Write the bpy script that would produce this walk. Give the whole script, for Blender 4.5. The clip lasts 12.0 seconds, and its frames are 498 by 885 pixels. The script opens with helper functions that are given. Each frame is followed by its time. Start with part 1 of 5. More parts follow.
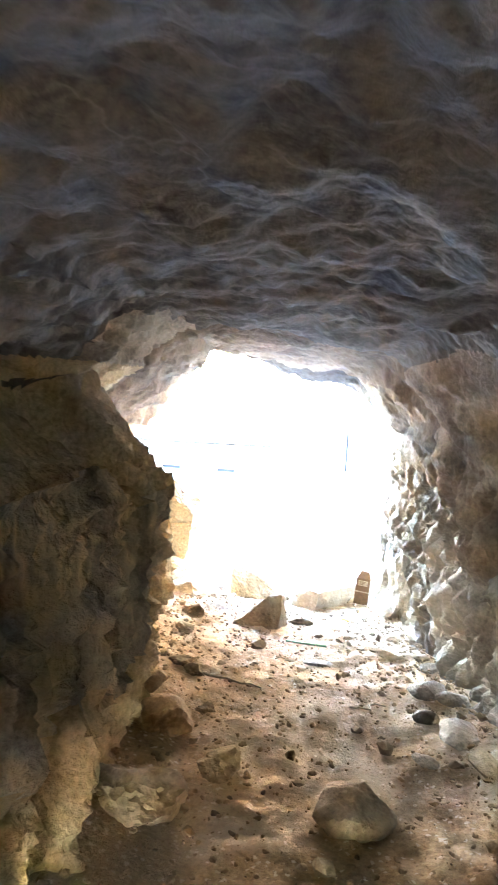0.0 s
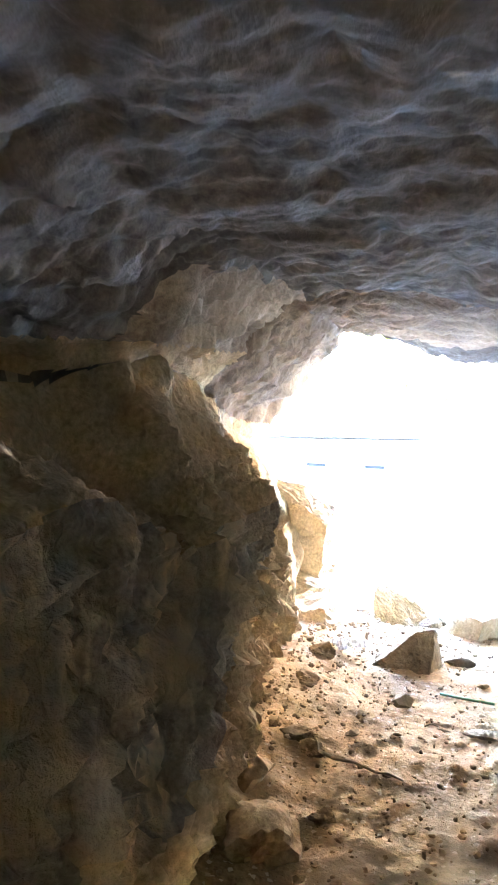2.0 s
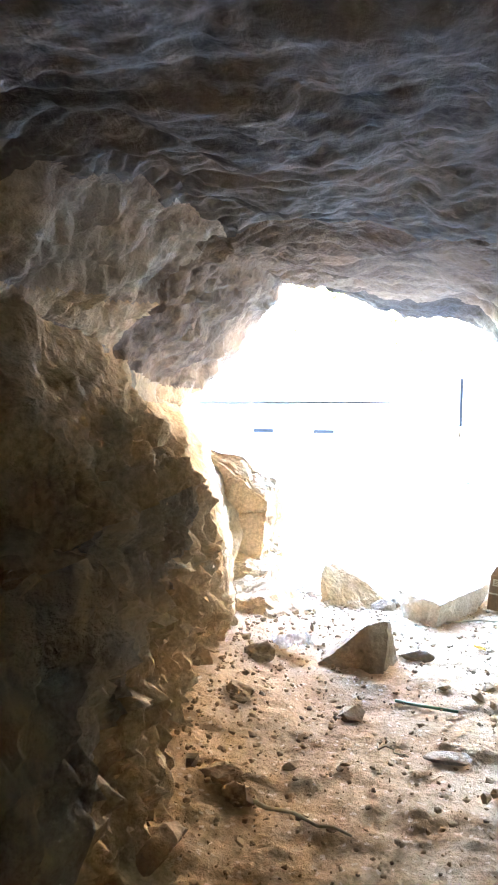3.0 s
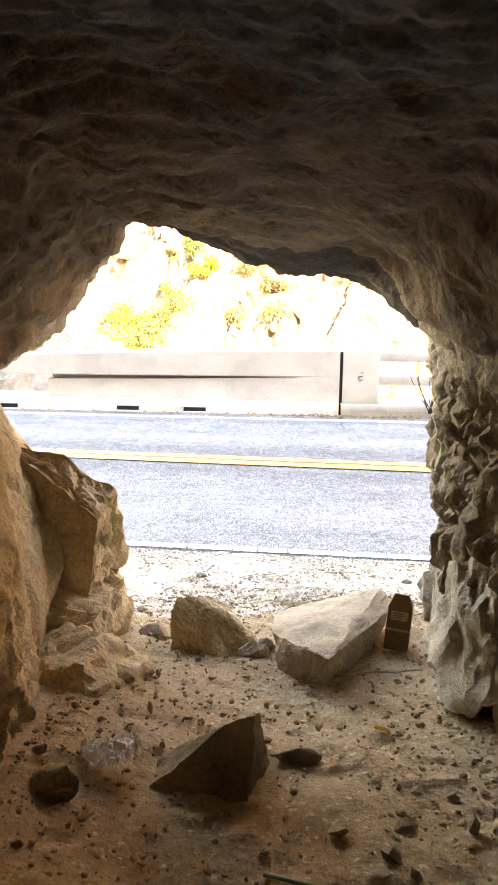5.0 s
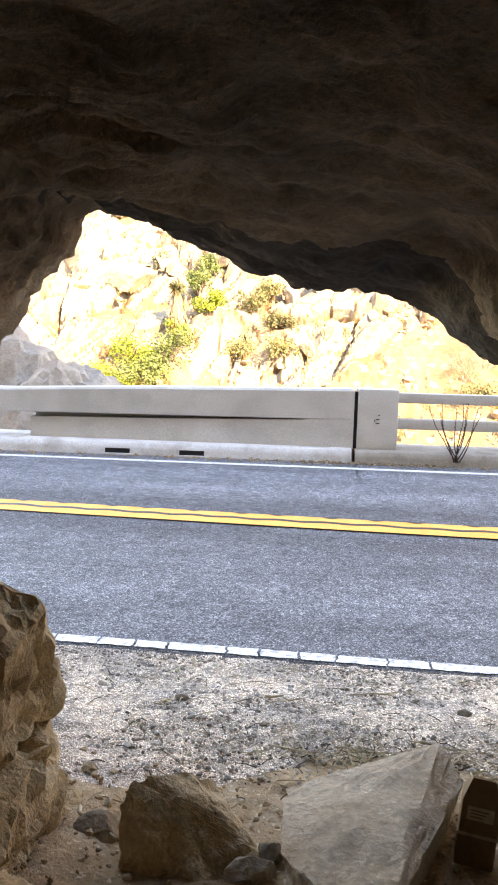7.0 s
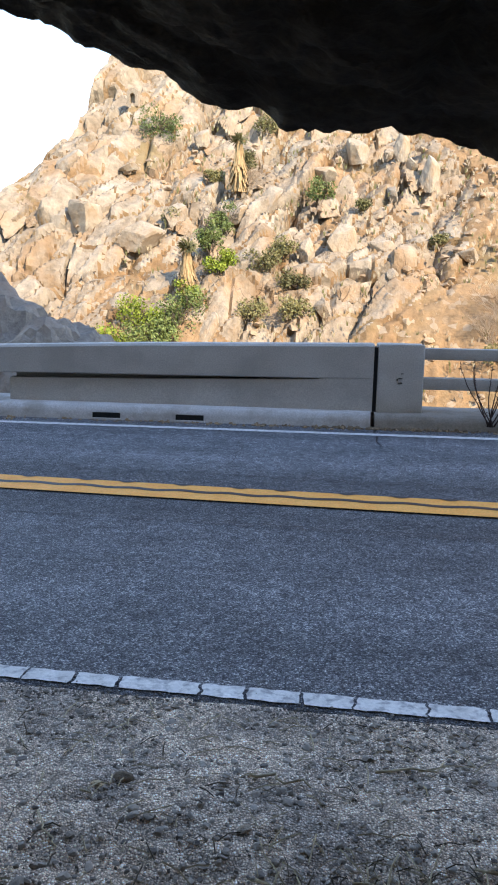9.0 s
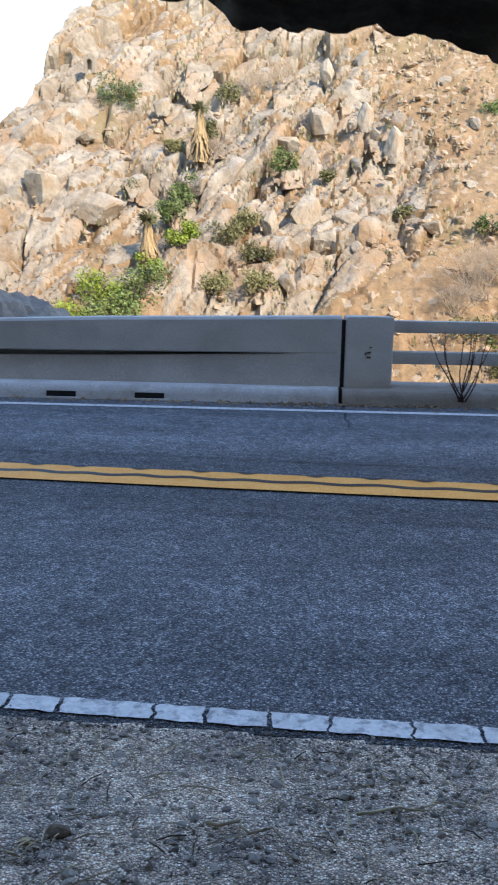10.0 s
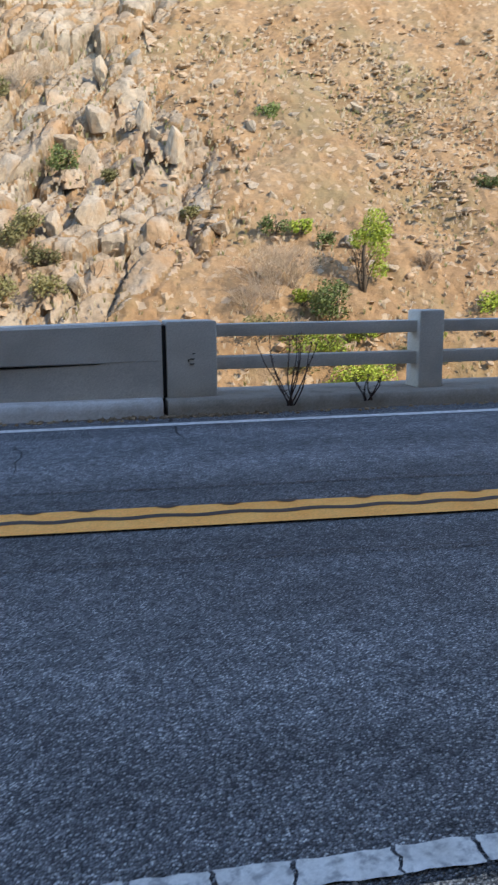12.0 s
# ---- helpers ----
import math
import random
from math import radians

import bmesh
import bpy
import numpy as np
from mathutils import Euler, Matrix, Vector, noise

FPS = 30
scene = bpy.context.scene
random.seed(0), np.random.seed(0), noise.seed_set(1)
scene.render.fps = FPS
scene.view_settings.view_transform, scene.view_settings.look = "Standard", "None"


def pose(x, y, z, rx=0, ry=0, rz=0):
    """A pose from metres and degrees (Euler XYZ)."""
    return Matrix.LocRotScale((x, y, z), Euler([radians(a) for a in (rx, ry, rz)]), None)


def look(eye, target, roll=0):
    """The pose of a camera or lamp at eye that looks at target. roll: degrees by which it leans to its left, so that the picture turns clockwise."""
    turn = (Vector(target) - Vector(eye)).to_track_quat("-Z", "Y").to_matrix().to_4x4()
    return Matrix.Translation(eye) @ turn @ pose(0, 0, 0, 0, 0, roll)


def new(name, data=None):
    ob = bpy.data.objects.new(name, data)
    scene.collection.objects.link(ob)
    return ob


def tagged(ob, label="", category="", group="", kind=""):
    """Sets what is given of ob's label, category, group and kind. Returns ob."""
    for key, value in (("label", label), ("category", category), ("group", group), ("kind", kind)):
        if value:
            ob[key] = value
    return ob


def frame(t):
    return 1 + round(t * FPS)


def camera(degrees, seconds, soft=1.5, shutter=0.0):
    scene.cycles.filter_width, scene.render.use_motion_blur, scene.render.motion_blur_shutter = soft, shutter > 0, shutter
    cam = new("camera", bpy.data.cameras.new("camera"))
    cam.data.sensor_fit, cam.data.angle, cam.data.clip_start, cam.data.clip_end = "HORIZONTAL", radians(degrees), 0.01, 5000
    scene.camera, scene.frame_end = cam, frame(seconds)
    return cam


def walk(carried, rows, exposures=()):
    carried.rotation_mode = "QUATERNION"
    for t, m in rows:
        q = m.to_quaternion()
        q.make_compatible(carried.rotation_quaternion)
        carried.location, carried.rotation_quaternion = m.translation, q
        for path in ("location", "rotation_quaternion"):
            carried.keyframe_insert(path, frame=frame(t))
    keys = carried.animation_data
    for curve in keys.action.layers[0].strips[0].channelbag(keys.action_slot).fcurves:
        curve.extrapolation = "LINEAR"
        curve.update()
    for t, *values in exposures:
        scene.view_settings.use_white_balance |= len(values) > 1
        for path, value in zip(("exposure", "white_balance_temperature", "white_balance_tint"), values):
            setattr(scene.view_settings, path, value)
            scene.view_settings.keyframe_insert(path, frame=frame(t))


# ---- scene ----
cam = camera(35.7, 12.0, soft=1.9, shutter=0.2)
PATH = [
    (0, (1.225, 0.027, 1.873), (1.055, 2.013, 1.708), 3.7),
    (0.5, (1.21, 0.314, 1.866), (1.205, 2.302, 1.643), 2.2),
    (1, (1.251, 0.517, 1.875), (1.124, 2.509, 1.739), -1.1),
    (1.5, (1.27, 0.703, 1.872), (0.838, 2.652, 1.758), 1.3),
    (2, (1.246, 0.929, 1.83), (0.687, 2.84, 1.638), 0.5),
    (2.5, (1.188, 1.255, 1.806), (0.691, 3.174, 1.54), -1.4),
    (3, (1.216, 1.52, 1.789), (0.779, 3.452, 1.507), -0.4),
    (3.5, (1.232, 1.803, 1.8), (0.807, 3.74, 1.538), -0.4),
    (3.7, (1.268, 1.914, 1.802), (0.91, 3.861, 1.516), -0.7),
    (5.5, (1.152, 3.08, 1.693), (1.085, 5.048, 1.339), 0.9),
    (6, (1.121, 3.423, 1.685), (1.124, 5.398, 1.369), 0.6),
    (6.5, (1.153, 3.743, 1.678), (1.083, 5.715, 1.348), 2.0),
    (7, (1.124, 4.012, 1.674), (0.983, 5.99, 1.413), 1.5),
    (8.8, (1.184, 5.149, 1.465), (0.934, 7.107, 1.143), 0.5),
    (9, (1.169, 5.251, 1.473), (0.99, 7.213, 1.125), 1.1),
    (9.5, (1.116, 5.431, 1.512), (0.87, 7.382, 1.146), -0.3),
    (10, (1.162, 5.655, 1.435), (1.073, 7.611, 1.026), 0.9),
    (10.5, (1.073, 5.827, 1.418), (1.105, 7.772, 0.954), 0.8),
    (11, (0.853, 6.05, 1.392), (0.975, 7.986, 0.902), -1.2),
    (11.5, (0.794, 6.251, 1.421), (1.026, 8.173, 0.92), -0.2),
    (12, (0.871, 6.372, 1.448), (1.3, 8.283, 1.044), -0.5),
]
EXPOSURES = [
    (0.0, 9.15, 6700, 12), (0.5, 9.0, 6700, 12), (1.5, 8.95, 6600, 12), (2.5, 8.9, 6500, 12), (3.2, 8.25, 6500, 12), (3.7, 7.5, 6900, 13), (4.5, 5.9, 11000, 18), (5.4, 4.95, 16500, 24),
    (6.5, 4.2, 13000, 23), (7.2, 3.75, 10800, 21), (8.2, 2.6, 8300, 16), (8.9, 2.25, 7900, 15), (9.5, 2.2, 7300, 14), (10.0, 2.05, 7000, 13), (11.0, 1.95, 7100, 13), (12.0, 1.8, 7400, 13),
]
walk(cam, [(t, look(eye, target, roll)) for t, eye, target, roll in PATH], EXPOSURES)

# ---- world, sun ----
SUN_ELEVATION, SUN_AZIMUTH = 35.0, 136.0  # azimuth from +y clockwise to +x
world = bpy.data.worlds.new("sky")
scene.world = world
world.use_nodes = True
wn = world.node_tree.nodes
sky = wn.new("ShaderNodeTexSky")
sky.sky_type = "NISHITA"
sky.sun_disc = False
sky.sun_elevation = radians(SUN_ELEVATION)
sky.sun_rotation = radians(SUN_AZIMUTH)
sky.air_density, sky.dust_density, sky.ozone_density = 1.0, 0.05, 4.0
world.node_tree.links.new(sky.outputs[0], wn["Background"].inputs[0])
wn["Background"].inputs[1].default_value = 0.15
sun = new("sun", bpy.data.lights.new("sun", "SUN"))
sun.data.energy, sun.data.angle, sun.data.color = 1.8, radians(0.53), (1.0, 0.93, 0.82)
away = Vector((math.sin(radians(SUN_AZIMUTH)) * math.cos(radians(SUN_ELEVATION)),
               math.cos(radians(SUN_AZIMUTH)) * math.cos(radians(SUN_ELEVATION)), math.sin(radians(SUN_ELEVATION))))
sun.matrix_world = look(away * 60, (0, 0, 0))


# ---- materials ----
def surface(name, colours, scale=3.0, stretch=(1, 1, 1), turn=(0, 0, 0), rough=0.9, bump=0.4, grain=40.0, blotch=None,
            speckle=None, cracks=0.0, by_object=0.0, reach=0.03, veins=None, contrast=(0.55, 1.3), vein_width=0.01):
    """A weathered surface: colours along coarse noise, fine grain, blotches (colour, scale, amount), speckle (colour, scale, amount)."""
    m = bpy.data.materials.new(name)
    m.use_nodes = True
    nt = m.node_tree
    nodes, link = nt.nodes, nt.links.new
    bsdf = nodes["Principled BSDF"]
    bsdf.inputs["Roughness"].default_value = rough
    bsdf.inputs["Specular IOR Level"].default_value = 0.25
    co = nodes.new("ShaderNodeTexCoord")
    mp = nodes.new("ShaderNodeMapping")
    mp.inputs["Scale"].default_value = stretch
    mp.inputs["Rotation"].default_value = [radians(a) for a in turn]
    link(co.outputs["Object"], mp.inputs["Vector"])

    def tex(s, detail=6.0, roughness=0.6, vector=mp.outputs[0]):
        n = nodes.new("ShaderNodeTexNoise")
        n.inputs["Scale"].default_value = s
        n.inputs["Detail"].default_value = detail
        n.inputs["Roughness"].default_value = roughness
        link(vector, n.inputs["Vector"])
        return n.outputs["Fac"]

    def ramp(fac, stops):
        r = nodes.new("ShaderNodeValToRGB")
        el = r.color_ramp.elements
        while len(el) < len(stops):
            el.new(0.5)
        for e, (p, c) in zip(el, stops):
            e.position, e.color = p, (*c, 1)
        link(fac, r.inputs[0])
        return r.outputs[0]

    def mix(fac, a, b, mode="MIX"):
        x = nodes.new("ShaderNodeMix")
        x.data_type, x.blend_type = "RGBA", mode
        if isinstance(fac, float):
            x.inputs[0].default_value = fac
        else:
            link(fac, x.inputs[0])
        for socket, v in ((x.inputs[6], a), (x.inputs[7], b)):
            if isinstance(v, tuple):
                socket.default_value = (*v, 1)
            else:
                link(v, socket)
        return x.outputs[2]

    def maths(op, a, b):
        x = nodes.new("ShaderNodeMath")
        x.operation = op
        for socket, v in zip(x.inputs, (a, b)):
            if isinstance(v, (int, float)):
                socket.default_value = v
            else:
                link(v, socket)
        return x.outputs[0]

    base = tex(scale)
    n = len(colours)
    col = ramp(base, [(0.3 + 0.4 * i / max(1, n - 1), c) for i, c in enumerate(colours)])
    fine = tex(grain, 5.0, 0.7, co.outputs["Object"])
    col = mix(0.55, col, ramp(fine, [(0.3, (contrast[0],) * 3), (0.7, (contrast[1],) * 3)]), "MULTIPLY")
    height = maths("ADD", maths("MULTIPLY", base, 1.0), maths("MULTIPLY", fine, 0.35))
    if blotch:
        c, s, amount = blotch
        mask = ramp(tex(s, 5.0, 0.6, co.outputs["Object"]), [(0.5, (0, 0, 0)), (0.66, (amount,) * 3)])
        col = mix(mask, col, c)
    if cracks:
        v = nodes.new("ShaderNodeTexVoronoi")
        v.feature = "DISTANCE_TO_EDGE"
        v.inputs["Scale"].default_value = cracks
        warp = nodes.new("ShaderNodeVectorMath")
        warp.operation = "ADD"
        wob = nodes.new("ShaderNodeTexNoise")
        wob.inputs["Scale"].default_value = cracks * 1.3
        link(mp.outputs[0], wob.inputs["Vector"])
        link(mp.outputs[0], warp.inputs[0])
        link(wob.outputs["Color"], warp.inputs[1])
        link(warp.outputs[0], v.inputs["Vector"])
        line = ramp(v.outputs["Distance"], [(0.0, (0.5, 0.5, 0.5)), (0.06, (1, 1, 1))])
        col = mix(0.7, col, line, "MULTIPLY")
        height = maths("ADD", height, maths("MULTIPLY", line, 0.5))
    if veins:
        c, s, amount = veins
        streak = tex(s, 4.0, 0.55)
        line = ramp(streak, [(0.5 - vein_width, (0, 0, 0)), (0.5, (amount,) * 3), (0.5 + vein_width, (0, 0, 0))])
        broken = ramp(tex(s * 0.7, 3.0, 0.5, co.outputs["Object"]), [(0.48, (0, 0, 0)), (0.6, (1, 1, 1))])
        line = mix(1.0, line, broken, "MULTIPLY")
        col = mix(line, col, c)
        height = maths("ADD", height, maths("MULTIPLY", line, 0.12))
    if speckle:
        c, s, amount = speckle
        v = nodes.new("ShaderNodeTexVoronoi")
        v.inputs["Scale"].default_value = s
        link(co.outputs["Object"], v.inputs["Vector"])
        sep = nodes.new("ShaderNodeSeparateColor")
        link(v.outputs["Color"], sep.inputs[0])
        chip = ramp(sep.outputs[0], [(1 - amount, (0, 0, 0)), (1 - amount * 0.6, (1, 1, 1))])
        col = mix(chip, col, c)
        height = maths("ADD", height, maths("MULTIPLY", chip, 0.3))
    if by_object:
        info = nodes.new("ShaderNodeObjectInfo")
        lo, hi = 1 - by_object, 1 + by_object
        col = mix(1.0, col, ramp(info.outputs["Random"], [(0, (lo, lo, lo)), (1, (hi, hi * 0.97, hi * 0.92))]), "MULTIPLY")
    link(col, bsdf.inputs["Base Color"])
    b = nodes.new("ShaderNodeBump")
    b.inputs["Strength"].default_value = bump
    b.inputs["Distance"].default_value = reach
    link(height, b.inputs["Height"])
    link(b.outputs[0], bsdf.inputs["Normal"])
    return m


def chippings(name, greys, size, lows, bands, depth):
    """Stones of mixed greys in dark binder or dirt: each stone its own tone, gaps between them, drifts at two larger scales, bands across y."""
    m = bpy.data.materials.new(name)
    m.use_nodes = True
    nodes, link = m.node_tree.nodes, m.node_tree.links.new
    bsdf = nodes["Principled BSDF"]
    bsdf.inputs["Roughness"].default_value = 0.78
    bsdf.inputs["Specular IOR Level"].default_value = 0.3
    co = nodes.new("ShaderNodeTexCoord")

    def ramp(fac, stops):
        r = nodes.new("ShaderNodeValToRGB")
        el = r.color_ramp.elements
        while len(el) < len(stops):
            el.new(0.5)
        for e, (p, c) in zip(el, stops):
            e.position, e.color = p, (c[0], c[1], c[2], 1) if isinstance(c, tuple) else (c, c, c, 1)
        link(fac, r.inputs[0])
        return r.outputs[0]

    def noise_tex(scale, stretch=(1, 1, 1), detail=5.0):
        mp = nodes.new("ShaderNodeMapping")
        mp.inputs["Scale"].default_value = stretch
        mp.inputs["Rotation"].default_value = (0, 0, radians(4))
        link(co.outputs["Object"], mp.inputs["Vector"])
        n = nodes.new("ShaderNodeTexNoise")
        n.inputs["Scale"].default_value, n.inputs["Detail"].default_value, n.inputs["Roughness"].default_value = scale, detail, 0.65
        link(mp.outputs[0], n.inputs["Vector"])
        return n.outputs["Fac"]

    def mul(a, b):
        x = nodes.new("ShaderNodeMix")
        x.data_type, x.blend_type = "RGBA", "MULTIPLY"
        x.inputs[0].default_value = 1.0
        link(a, x.inputs[6])
        link(b, x.inputs[7])
        return x.outputs[2]

    chips = nodes.new("ShaderNodeTexVoronoi")
    chips.inputs["Scale"].default_value = 1 / size
    link(co.outputs["Object"], chips.inputs["Vector"])
    sep = nodes.new("ShaderNodeSeparateColor")
    link(chips.outputs["Color"], sep.inputs[0])
    col = ramp(sep.outputs[0], greys)
    gaps = ramp(chips.outputs["Distance"], [(0.25, 1.0), (0.75, 0.42)])
    col = mul(col, gaps)
    col = mul(col, ramp(noise_tex(14.0), [(0.3, 0.68), (0.7, 1.5)]))
    col = mul(col, ramp(noise_tex(1.0, (0.12, 1.5, 1)), [(0.32, 0.85), (0.68, 1.3)]))
    col = mul(col, ramp(noise_tex(2.2), lows))
    split = nodes.new("ShaderNodeSeparateXYZ")
    link(co.outputs["Object"], split.inputs[0])
    skew = nodes.new("ShaderNodeMath")
    skew.operation = "MULTIPLY_ADD"
    skew.inputs[1].default_value = 0.07
    link(split.outputs[0], skew.inputs[0])
    link(split.outputs[1], skew.inputs[2])
    span = nodes.new("ShaderNodeMapRange")
    span.inputs["From Min"].default_value, span.inputs["From Max"].default_value = 8.0, 14.0
    link(skew.outputs[0], span.inputs["Value"])
    link(mul(col, ramp(span.outputs[0], bands)), bsdf.inputs["Base Color"])
    b = nodes.new("ShaderNodeBump")
    b.inputs["Strength"].default_value, b.inputs["Distance"].default_value = 1.0, depth
    link(gaps, b.inputs["Height"])
    link(b.outputs[0], bsdf.inputs["Normal"])
    return m


M_CAVE = surface("cave_rock", [(0.17, 0.14, 0.112), (0.37, 0.305, 0.235), (0.55, 0.46, 0.35)], 2.6, (1, 0.4, 1.4), (20, 35, 0), 0.85, 1.0,
                 42, ((0.54, 0.45, 0.33), 1.3, 0.5), veins=((0.6, 0.54, 0.45), 2.4, 0.3), reach=0.05, contrast=(0.4, 1.5))
M_CLIFF = surface("cliff_rock", [(0.26, 0.21, 0.15), (0.42, 0.34, 0.25)], 0.6, (1, 1, 0.6), (0, 20, 0), 0.9, 0.7, 12, cracks=0.8, reach=0.1)
M_BOULDER = surface("cave_boulder", [(0.15, 0.14, 0.12), (0.36, 0.315, 0.25), (0.64, 0.54, 0.4)], 4.2, (1.3, 1.7, 0.3), (0, 8, 0), 0.9, 1.0,
                    75, ((0.66, 0.53, 0.35), 2.4, 0.8), veins=((0.76, 0.62, 0.42), 4.5, 1.0), vein_width=0.06, reach=0.06, contrast=(0.5, 1.45))
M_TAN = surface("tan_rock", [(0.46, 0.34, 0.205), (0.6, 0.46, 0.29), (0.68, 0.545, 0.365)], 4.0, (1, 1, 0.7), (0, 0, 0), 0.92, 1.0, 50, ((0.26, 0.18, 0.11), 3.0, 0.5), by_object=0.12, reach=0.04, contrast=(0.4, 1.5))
M_GREYROCK = surface("grey_rock", [(0.34, 0.275, 0.21), (0.5, 0.42, 0.33)], 5.0, (1, 1, 1), (0, 0, 0), 0.9, 1.0, 45, ((0.38, 0.27, 0.17), 4.0, 0.5), by_object=0.15, reach=0.04, contrast=(0.45, 1.4))
M_DARKROCK = surface("dark_rock", [(0.13, 0.095, 0.065), (0.26, 0.19, 0.125)], 5.0, (1, 1, 1), (0, 0, 0), 0.9, 0.6, 45, by_object=0.2)
M_DIRT = surface("dirt", [(0.3, 0.195, 0.108), (0.45, 0.305, 0.178), (0.54, 0.395, 0.25)], 2.6, rough=0.97, bump=1.0, grain=55,
                 blotch=((0.5, 0.395, 0.28), 1.1, 0.8), speckle=((0.62, 0.49, 0.35), 85, 0.06), contrast=(0.4, 1.5), reach=0.04)
M_SHOULDER = chippings("shoulder_gravel", [(0.0, (0.21, 0.178, 0.148)), (0.4, (0.41, 0.347, 0.288)), (0.8, (0.56, 0.485, 0.412)), (1.0, (0.78, 0.72, 0.645))], 0.0075,
                       [(0.36, (0.8, 0.76, 0.73)), (0.62, (1.45, 1.3, 1.15))], [(0.0, 1.6), (1.0, 1.6)], 0.012)
M_ASPHALT = chippings("asphalt", [(0.0, (0.06, 0.061, 0.069)), (0.5, (0.155, 0.158, 0.17)), (0.84, (0.285, 0.288, 0.296)), (1.0, (0.58, 0.58, 0.57))], 0.0075, [(0.35, 0.85), (0.6, 1.15)],
                      [(0.0, 1.05), (0.18, 1.12), (0.34, 1.0), (0.42, 0.78), (0.5, 0.8), (0.57, 0.72), (0.64, 0.85), (0.74, 1.08), (1.0, 1.08)], 0.012)
M_WHITE = surface("white_paint", [(0.62, 0.6, 0.56), (0.84, 0.82, 0.78)], 9, rough=0.7, bump=0.5, grain=60, blotch=((0.2, 0.2, 0.21), 24, 0.7), reach=0.006, contrast=(0.6, 1.2))
M_YELLOW = surface("yellow_paint", [(0.94, 0.37, 0.07), (0.99, 0.455, 0.11)], 6, rough=0.7, bump=0.4, grain=70, reach=0.006)
M_TAR = surface("tar_seal", [(0.012, 0.012, 0.014), (0.02, 0.02, 0.022)], 6, rough=0.5, bump=0.2)
M_CONCRETE = surface("barrier_concrete", [(0.46, 0.435, 0.395), (0.57, 0.545, 0.5)], 1.2, (1, 1, 2), rough=0.9, bump=0.4, grain=60,
                     blotch=((0.36, 0.34, 0.31), 1.6, 0.5), reach=0.008)
M_KERB = surface("kerb_concrete", [(0.56, 0.55, 0.53), (0.7, 0.69, 0.67)], 2.0, (1, 1, 3), rough=0.9, bump=0.3, grain=60, blotch=((0.32, 0.28, 0.23), 2.5, 0.6), reach=0.008)
M_KERB_OLD = surface("old_kerb_concrete", [(0.28, 0.245, 0.2), (0.42, 0.375, 0.32)], 3.0, rough=0.95, bump=0.5, grain=50, blotch=((0.16, 0.13, 0.1), 3, 0.6), reach=0.01)
M_DARK = surface("drain_shadow_paint", [(0.01, 0.01, 0.01), (0.02, 0.02, 0.02)], 5)
M_HILL_DIRT = surface("hill_dirt", [(0.2, 0.118, 0.058), (0.275, 0.172, 0.088), (0.31, 0.21, 0.117)], 0.3, rough=0.97, bump=1.0, grain=3.0,
                      blotch=((0.21, 0.165, 0.085), 0.2, 0.7), speckle=((0.35, 0.265, 0.175), 3.4, 0.1), reach=0.3, contrast=(0.45, 1.4))
M_HILL_ROCK = surface("hill_rock", [(0.19, 0.137, 0.085), (0.3, 0.24, 0.168), (0.375, 0.32, 0.242)], 0.6, (1, 1, 0.35), (0, 35, 0), 0.95, 1.0, 2.5,
                      ((0.33, 0.185, 0.082), 0.25, 0.7), veins=((0.08, 0.05, 0.03), 0.6, 0.8), reach=0.35, contrast=(0.45, 1.45))
M_HILL_BOULDER = surface("hill_boulder", [(0.28, 0.225, 0.16), (0.4, 0.345, 0.265)], 0.9, (1, 1, 0.4), (0, 20, 0), 0.95, 1.0, 5.0,
                         ((0.3, 0.195, 0.105), 0.8, 0.7), by_object=0.12, reach=0.15, contrast=(0.5, 1.35))
M_SHADEROCK = surface("roadside_boulder", [(0.22, 0.185, 0.155), (0.38, 0.325, 0.265)], 1.2, (1, 1, 1), rough=0.92, bump=0.9, grain=12,
                      blotch=((0.3, 0.18, 0.12), 1.0, 0.5), veins=((0.05, 0.05, 0.05), 0.5, 0.8), reach=0.08)
M_LEAF = surface("leaf_green", [(0.1, 0.14, 0.04), (0.19, 0.24, 0.08)], 2.0, rough=0.7, bump=0.1, by_object=0.3)
M_LIME = surface("leaf_yellow_green", [(0.2, 0.28, 0.03), (0.32, 0.38, 0.06)], 2.0, rough=0.7, bump=0.1, by_object=0.25)
M_OLIVE = surface("leaf_olive", [(0.13, 0.13, 0.05), (0.22, 0.2, 0.09)], 2.0, rough=0.8, bump=0.1, by_object=0.3)
M_DRY = surface("dry_twigs", [(0.4, 0.3, 0.2), (0.55, 0.43, 0.3)], 2.0, rough=0.9, bump=0.1, by_object=0.12)
M_THATCH = surface("dead_fronds", [(0.3, 0.19, 0.085), (0.46, 0.32, 0.16)], 2.0, (4, 4, 0.4), rough=0.9, bump=0.5, grain=8)
M_BARK = surface("bark", [(0.06, 0.045, 0.03), (0.13, 0.1, 0.07)], 4.0, rough=0.95, bump=0.5)
M_STALK = surface("dark_stalk", [(0.055, 0.038, 0.034), (0.1, 0.065, 0.058)], 8, rough=0.9, bump=0.3)
M_STRAW = surface("straw", [(0.4, 0.32, 0.2), (0.55, 0.46, 0.31)], 8, rough=0.9, bump=0.3)
M_CARTON = surface("brown_carton", [(0.14, 0.075, 0.035), (0.2, 0.11, 0.05)], 9, rough=0.55, bump=0.15)
M_LABEL = surface("faded_label", [(0.32, 0.24, 0.16), (0.42, 0.33, 0.23)], 20, rough=0.6, bump=0.1)
M_WRAP = surface("crumpled_plastic", [(0.86, 0.83, 0.82), (0.93, 0.91, 0.9)], 30, rough=0.55, bump=0.1)
